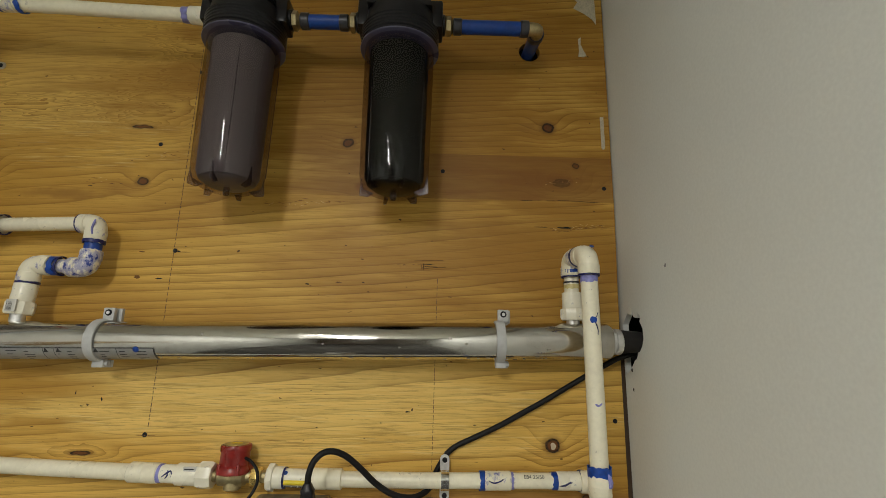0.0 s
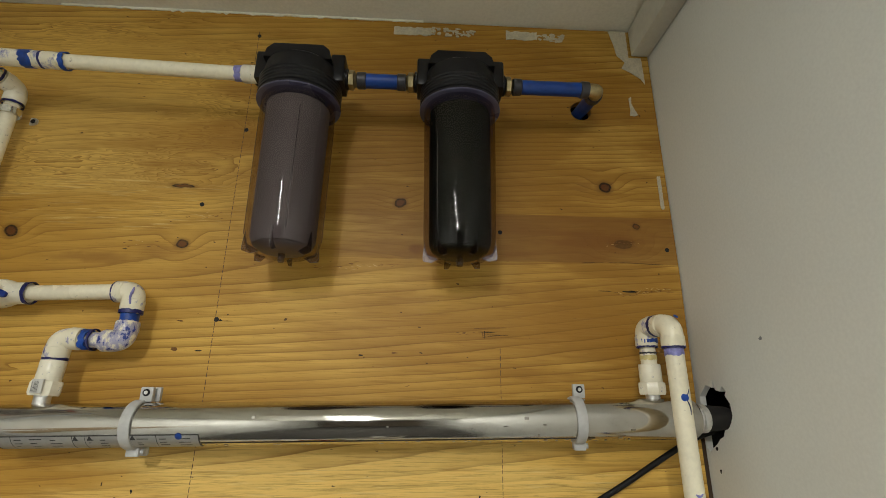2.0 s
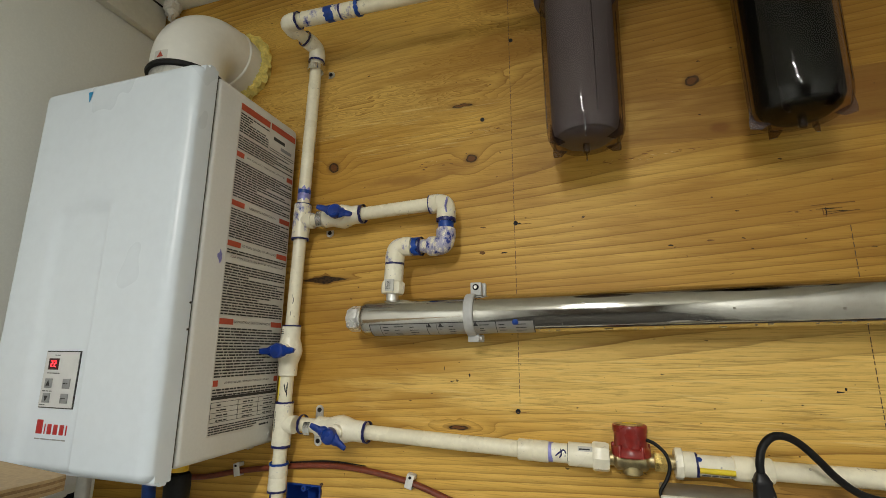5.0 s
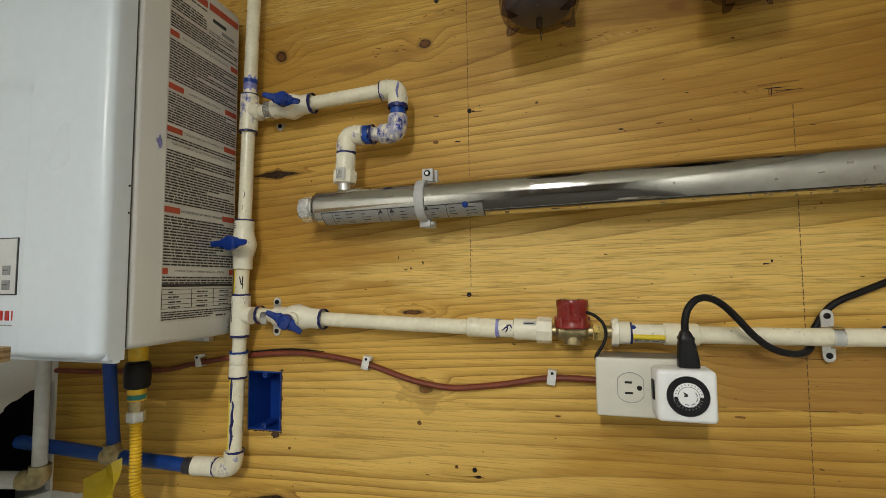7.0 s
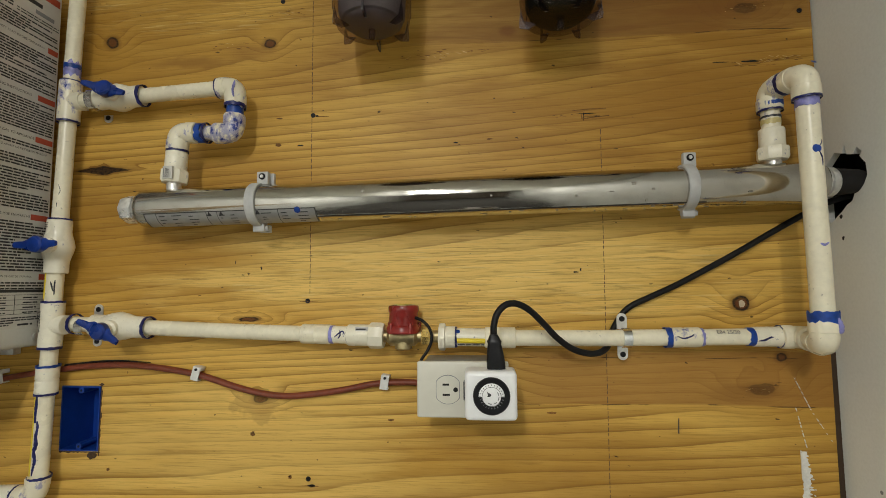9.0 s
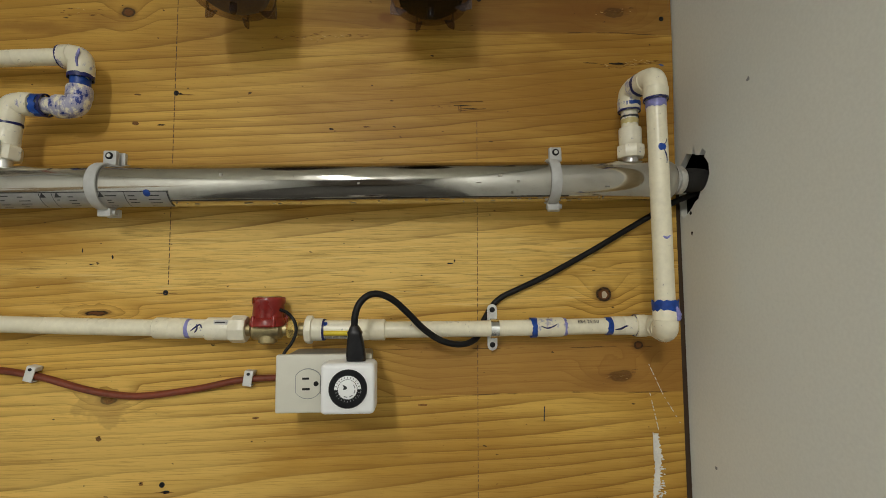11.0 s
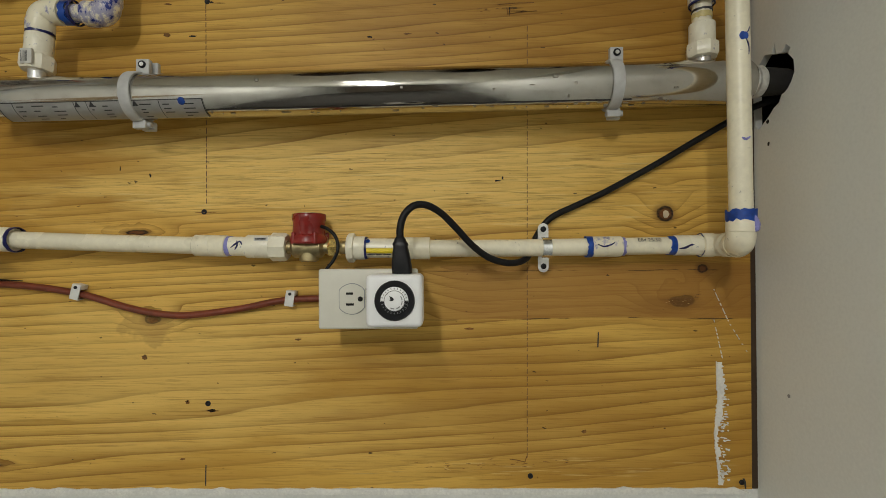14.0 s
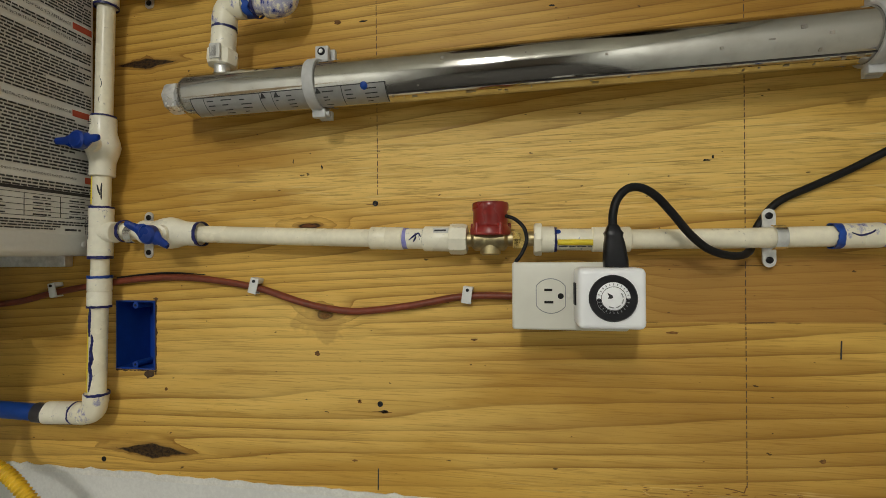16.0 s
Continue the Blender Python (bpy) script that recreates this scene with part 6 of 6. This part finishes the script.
feed = blue_run([(-1.158, -0.034, 1.3125), (-1.285, -0.052, 1.322)], "blue_feed_pipe", "blue plastic feed pipe joining a brass tee", [((-1.156, -0.034, 1.3125), (-1.3, -0.053, 1.322))])
part("tee", lathe([(0.0125, -0.018), (0.0135, -0.016), (0.0135, 0.016), (0.0125, 0.018)], (-1.298, -0.054, 1.323), (1, 0.1, 0), 18, lathe([(0.0130, 0), (0.0130, 0.024)], (-1.298, -0.054, 1.323), (0, -0.2, 1), 16)), OLD_BRASS, feed)
part("pipe", sweep([(-1.310, -0.055, 1.324), (-1.49, -0.070, 1.337)], 0.0112, 18), BLUE_PIPE, feed)
part("pipe", sweep([(-1.296, -0.056, 1.340), (-1.283, -0.082, 1.492)], 0.0100, 18), BLUE_PIPE, feed)
part("nut", lathe([(0.0145, 0), (0.0160, 0.002), (0.0160, 0.018), (0.0145, 0.020)], (-1.282, -0.084, 1.490), (0.05, -0.1, 1), 6), OLD_BRASS, feed)
part("stub", lathe([(0.011, 0), (0.011, 0.02)], (-1.281, -0.086, 1.507), (0, 0, 1), 14), BRASS, feed)

drain = thing("grey_drain_pipe", "grey plastic pipe dropping from heater to brass elbow", "pipe")
part("pipe", sweep([(-1.405, -0.095, 1.502), (-1.411, -0.090, 1.312)], 0.0106, 20), GREY_PIPE, drain)
part("collar", lathe([(0.0150, 0), (0.0165, 0.002), (0.0165, 0.014), (0.0150, 0.016)], (-1.405, -0.096, 1.493), (0, 0, 1), 18), COLLAR, drain)
part("stub", lathe([(0.0125, 0), (0.0125, 0.024)], (-1.405, -0.096, 1.505), (0, 0, 1), 14), ZINC, drain)
part("elbow", sweep(fillet([(-1.409, -0.090, 1.312), (-1.4095, -0.090, 1.288), (-1.440, -0.096, 1.287)], 0.016), 0.0155, 18), OLD_BRASS, drain)
part("pipe", sweep([(-1.436, -0.095, 1.287), (-1.50, -0.104, 1.285)], 0.0138, 18), GREY_PIPE, drain)

# ---------------------------------------------------------------- cable and clips, wall box, outlet
cable = [(-1.50, -0.006, 1.447), (-1.38, -0.006, 1.449), (-1.25, -0.006, 1.458), (-1.171, -0.007, 1.474), (-1.072, -0.007, 1.489), (-1.00, -0.006, 1.495), (-0.937, -0.006, 1.493), (-0.862, -0.006, 1.482), (-0.80, -0.006, 1.464), (-0.762, -0.006, 1.456), (-0.719, -0.006, 1.453), (-0.652, -0.006, 1.461), (-0.60, -0.006, 1.471), (-0.56, -0.006, 1.474), (-0.515, -0.008, 1.473)]
single("wall_cable", sweep(spline(cable), 0.0056, 14, squash=0.8), RED_WIRE, "brown-red sheathed cable clipped along the plywood", "cable")
# shadow-like stripe on the cable's upper edge, built as a tapering black strand
stripe_path = spline([(p[0], p[1] + 0.001, p[2] + 0.0052 + 0.001 * math.sin(i)) for i, p in enumerate(cable[4:7])])
single("cable_dark_stripe", sweep(stripe_path, [0.0018 * (1 - 0.75 * (i / len(stripe_path)) ** 2) for i in range(len(stripe_path))], 8), BLACK_RUBBER, "thin shadow-like dark stripe along the brown cable's top", "cable")


def cable_clip(x, z, tilt):
    bm = bmesh.new()
    w = 0.0058
    merge(bm, box(-w, w, -0.0140, -0.0122, -0.0075, 0.0120, 0.0006))
    merge(bm, box(-w, w, -0.0135, -0.0004, 0.0062, 0.0125, 0.0008))
    merge(bm, box(-w, w, -0.0135, -0.0030, -0.0078, -0.0060, 0.0005))
    th = thing("cable_clip", "white plastic cable clip nailed over the brown cable", "cable clip", "clips on the cable")
    part("body", bm, CLIP, th)
    part("nail", lathe([(0.0020, 0), (0.0020, 0.0014), (0.0012, 0.0018)], (0, -0.0140, 0.0085), (0, -1, 0), 10), BLACK_PLASTIC, th)
    th.matrix_basis = pose(x, 0, z, 0, tilt, 0)


cable_clip(-1.171, 1.475, -12)
cable_clip(-0.862, 1.4825, 14)
cable_clip(-0.583, 1.4725, 8)

BX0, BX1, BZ0, BZ1 = -1.0795, -1.0170, 1.3668, 1.4632
CUT = surface("charred_saw_cut", (0.085, 0.045, 0.020), 0.8, vary=0.4, grain=300)
r5 = random.Random(31)
for a, b, upright in ((BZ0 - 0.006, BZ1 + 0.004, True), (BX0, BX1 + 0.003, False)):
    n = 26
    near = [a + (b - a) * i / n for i in range(n + 1)]
    inner = [((BX1 + 0.0002, t) if upright else (t, BZ0 - 0.0002)) for t in near]
    outer = [((BX1 + 0.0010 + abs(r5.gauss(0, 0.0009)), t) if upright else (t, BZ0 - 0.0008 - abs(r5.gauss(0, 0.0009)))) for t in near]
    smear("saw_cut", inner + outer[::-1], parent=wall_ply, material=CUT, y=-0.0006, thick=0.0006)
smear("saw_cut", ragged(BX1 - 0.010, BZ0 - 0.006, 0.0075, 0.0050, 13, 0.25, 5), parent=wall_ply, material=CUT, y=-0.0007, thick=0.0006)
smear("saw_cut", ragged(BX1 + 0.001, BZ1 + 0.002, 0.004, 0.0018, 13, 0.5, 9), parent=wall_ply, material=CUT, y=-0.0007, thick=0.0006)
bb = thing("wall_box", "empty blue plastic electrical box set in the plywood", "electrical box")
bm = bmesh.new()
x0, x1, z0, z1, d = -1.0795, -1.0175, 1.3675, 1.4625, 0.060
box(x0, x0 + 0.002, -0.001, d, z0, z1, bm=bm)
box(x1 - 0.002, x1, -0.001, d, z0, z1, bm=bm)
box(x0 + 0.002, x1 - 0.002, -0.001, d, z0, z0 + 0.002, bm=bm)
box(x0 + 0.002, x1 - 0.002, -0.001, d, z1 - 0.002, z1, bm=bm)
box(x0 + 0.002, x1 - 0.002, d - 0.002, d, z0 + 0.002, z1 - 0.002, bm=bm)
part("shell", bm, BLUE_BOX, bb)
for z, s in ((z1 - 0.0065, 1), (z0 + 0.0065, -1)):
    part("screw_boss", lathe([(0.0045, 0), (0.0045, 0.03)], ((x0 + x1) / 2, -0.0005, z), (0, 1, 0), 14), BLUE_BOX, bb)
    part("boss_hole", lathe([(0.0017, 0), (0.0016, 0.0006)], ((x0 + x1) / 2, -0.0007, z), (0, -1, 0), 10), DARK, bb)

outlet = thing("duplex_outlet", "almond duplex outlet on a metal surface box, mounted sideways", "outlet")
part("box", box(-0.522, -0.418, -0.072, -0.0005, 1.449, 1.512, 0.004), BOX_METAL, outlet)
bm = box(-0.5275, -0.4125, -0.0790, -0.0715, 1.4455, 1.5150, 0.0028, segments=3)
part("cover_plate", bm, PLATE, outlet)
for cx in (-0.4885, -0.4505):
    pts = []
    for i in range(40):
        t = math.tau * i / 40
        pts.append((cx + max(-0.0142, min(0.0142, 0.0172 * math.cos(t))), 1.4805 + 0.0172 * math.sin(t)))
    part("face_groove", slab([[(cx + (u - cx) * 1.05, 1.4805 + (v - 1.4805) * 1.05) for u, v in pts]], lambda u, v: (u, -0.0794, v), (0, 0.002, 0)), BUTTON, outlet)
    f = part("receptacle_face", slab([pts], lambda u, v: (u, -0.0802, v), (0, 0.003, 0)), PLATE, outlet)
    part("slot", box(cx - 0.0065, cx + 0.0015, -0.0806, -0.0800, 1.4855, 1.4880), DARK, f)
    part("slot", box(cx - 0.0065, cx + 0.0025, -0.0806, -0.0800, 1.4730, 1.4755), DARK, f)
    part("ground_hole", lathe([(0.0030, 0), (0.0029, 0.0005)], (cx + 0.0098, -0.0801, 1.4805), (0, -1, 0), 14), DARK, f)
part("centre_screw", lathe([(0.0030, 0), (0.0030, 0.0006), (0.0018, 0.0012)], (-0.4695, -0.0790, 1.4805), (0, -1, 0), 12), PLATE, outlet)

timer = thing("plug_timer", "white square plug-in timer with a black and white dial", "timer")
part("housing", box(-0.4662, -0.4052, -0.1185, -0.0808, 1.4532, 1.5100, 0.0055, segments=4), TIMER, timer)
tc = V(-0.4350, -0.1185, 1.4822)
part("dial_ring", lathe([(0.0215, 0), (0.0215, 0.0015), (0.0205, 0.0028), (0.0150, 0.0024)], tc, (0, -1, 0), 48), BLACK_PLASTIC, timer, "black dial ring")
part("dial_face", lathe([(0.0150, 0.0020), (0.0148, 0.0030), (0.0140, 0.0034), (0.0002, 0.0034)], tc, (0, -1, 0), 48), TIMER, timer)


def arc(r0, r1, a0, a1, lift, n=20):
    bm = bmesh.new()
    rows = [[bm.verts.new(tc + V(r * math.cos(a0 + (a1 - a0) * i / n), -lift, r * math.sin(a0 + (a1 - a0) * i / n))) for i in range(n + 1)] for r in (r0, r1)]
    for i in range(n):
        bm.faces.new((rows[0][i], rows[0][i + 1], rows[1][i + 1], rows[1][i]))
    return bm


part("dial_band", arc(0.0112, 0.0148, radians(182), radians(362), 0.0038), BLACK_PLASTIC, timer)
part("dial_rule", arc(0.0106, 0.0111, 0, math.tau, 0.0038, 48), INK, timer)
bm = bmesh.new()
for i in range(24):
    t = math.tau * i / 24
    merge(bm, arc(0.0122, 0.0140, t - 0.03, t + 0.03, 0.0041, 1))
part("dial_ticks", bm, BUTTON, timer)
part("pointer", slab([[(-0.001, 0.002), (-0.0055, 0.0045), (-0.004, 0.001), (-0.0052, -0.001), (-0.002, -0.001), (-0.0005, 0.0)]], lambda u, v: tc + V(u, -0.0040, v + 0.001), (0, 0.0005, 0)), INK, timer)
for a in (0.15, -0.55, -1.3, 4.2):
    part("dial_print", arc(0.0078, 0.0088, a, a + 0.5, 0.0038, 4), BUTTON, timer)
part("slider", box(-0.4680, -0.4658, -0.1065, -0.0950, 1.4740, 1.4955, 0.0006), BLACK_PLASTIC, timer, "black side switch")

cord = thing("power_cord", "black power cord and plug looped over the lower pipe", "power cord")
plug = bmesh.new()
rings = []
for z, w, d in ((1.5105, 0.0110, 0.0085), (1.5170, 0.0112, 0.0088), (1.5230, 0.0106, 0.0088), (1.5330, 0.0094, 0.0085), (1.5395, 0.0080, 0.0078), (1.5430, 0.0088, 0.0080), (1.5455, 0.0070, 0.0068), (1.5480, 0.0062, 0.0060), (1.5510, 0.0044, 0.0044)):
    rings.append([plug.verts.new((-0.4285 - 0.06 * (z - 1.51) + w * math.copysign(abs(math.cos(t)) ** 0.5, math.cos(t)), -0.099 + d * math.copysign(abs(math.sin(t)) ** 0.5, math.sin(t)), z)) for t in [math.tau * i / 20 for i in range(20)]])
bridge(plug, rings)
part("plug", plug, BLACK_PLASTIC, cord, "black moulded plug")
lead = [(-0.431, -0.099, 1.549), (-0.4305, -0.099, 1.562), (-0.426, -0.097, 1.576), (-0.4155, -0.093, 1.586), (-0.402, -0.088, 1.587), (-0.386, -0.080, 1.579), (-0.368, -0.070, 1.562), (-0.350, -0.060, 1.543), (-0.330, -0.050, 1.528), (-0.310, -0.044, 1.521), (-0.292, -0.036, 1.5205), (-0.277, -0.020, 1.526), (-0.270, -0.0075, 1.537), (-0.264, -0.006, 1.550), (-0.252, -0.006, 1.569), (-0.238, -0.006, 1.581), (-0.212, -0.006, 1.593), (-0.175, -0.006, 1.610), (-0.137, -0.006, 1.630), (-0.099, -0.008, 1.651), (-0.055, -0.010, 1.677), (-0.010, -0.014, 1.703), (0.012, -0.026, 1.716), (0.045, -0.034, 1.725), (0.09, -0.036, 1.728)]
part("lead", sweep(spline(lead), 0.0041, 14), BLACK_RUBBER, cord)

# marks on the painted wall beside the tube
for i, (y, z) in enumerate(((-0.025, 1.697), (-0.026, 1.668), (-0.150, 1.835), (-0.19, 1.33), (-0.055, 1.36))):
    part("wall_nick", slab([ragged(y, z, 0.0022, 0.0030, 7, 0.5, i)], lambda u, v: (RIGHT - 0.0004, u, v), (0.0004, 0, 0)), DARK if i < 2 else BUTTON, bpy.data.objects["wall_east"])

# ---------------------------------------------------------------- shelf end and what lies on it
shelf = thing("plywood_shelf", "raw plywood shelf board with layered edge beside the heater", "shelf")
sx, sy, sz = -1.132, -0.318, 1.5435
# the board is stretched unseen to y -0.95 to block light beneath it
for i in range(5):
    part("ply_layer", slab([[(LEFT + 0.001, -0.27), (sx, sy), (sx + 0.004, sy - 0.016), (-1.150, -0.95), (LEFT + 0.001, -0.95)]], lambda u, v, i=i: (u, v, sz - 0.0031 * i), (0, 0, -0.0029)), PLY_EDGE if i % 2 else surface("pale_ply_layer", (0.36, 0.26, 0.14), 0.6, vary=0.15, grain=200), shelf)
single("white_router", box(-1.44, -1.27, -0.50, -0.395, sz + 0.0005, sz + 0.013, 0.005, segments=3), TIMER, "low white plastic box lying on the shelf", "box")
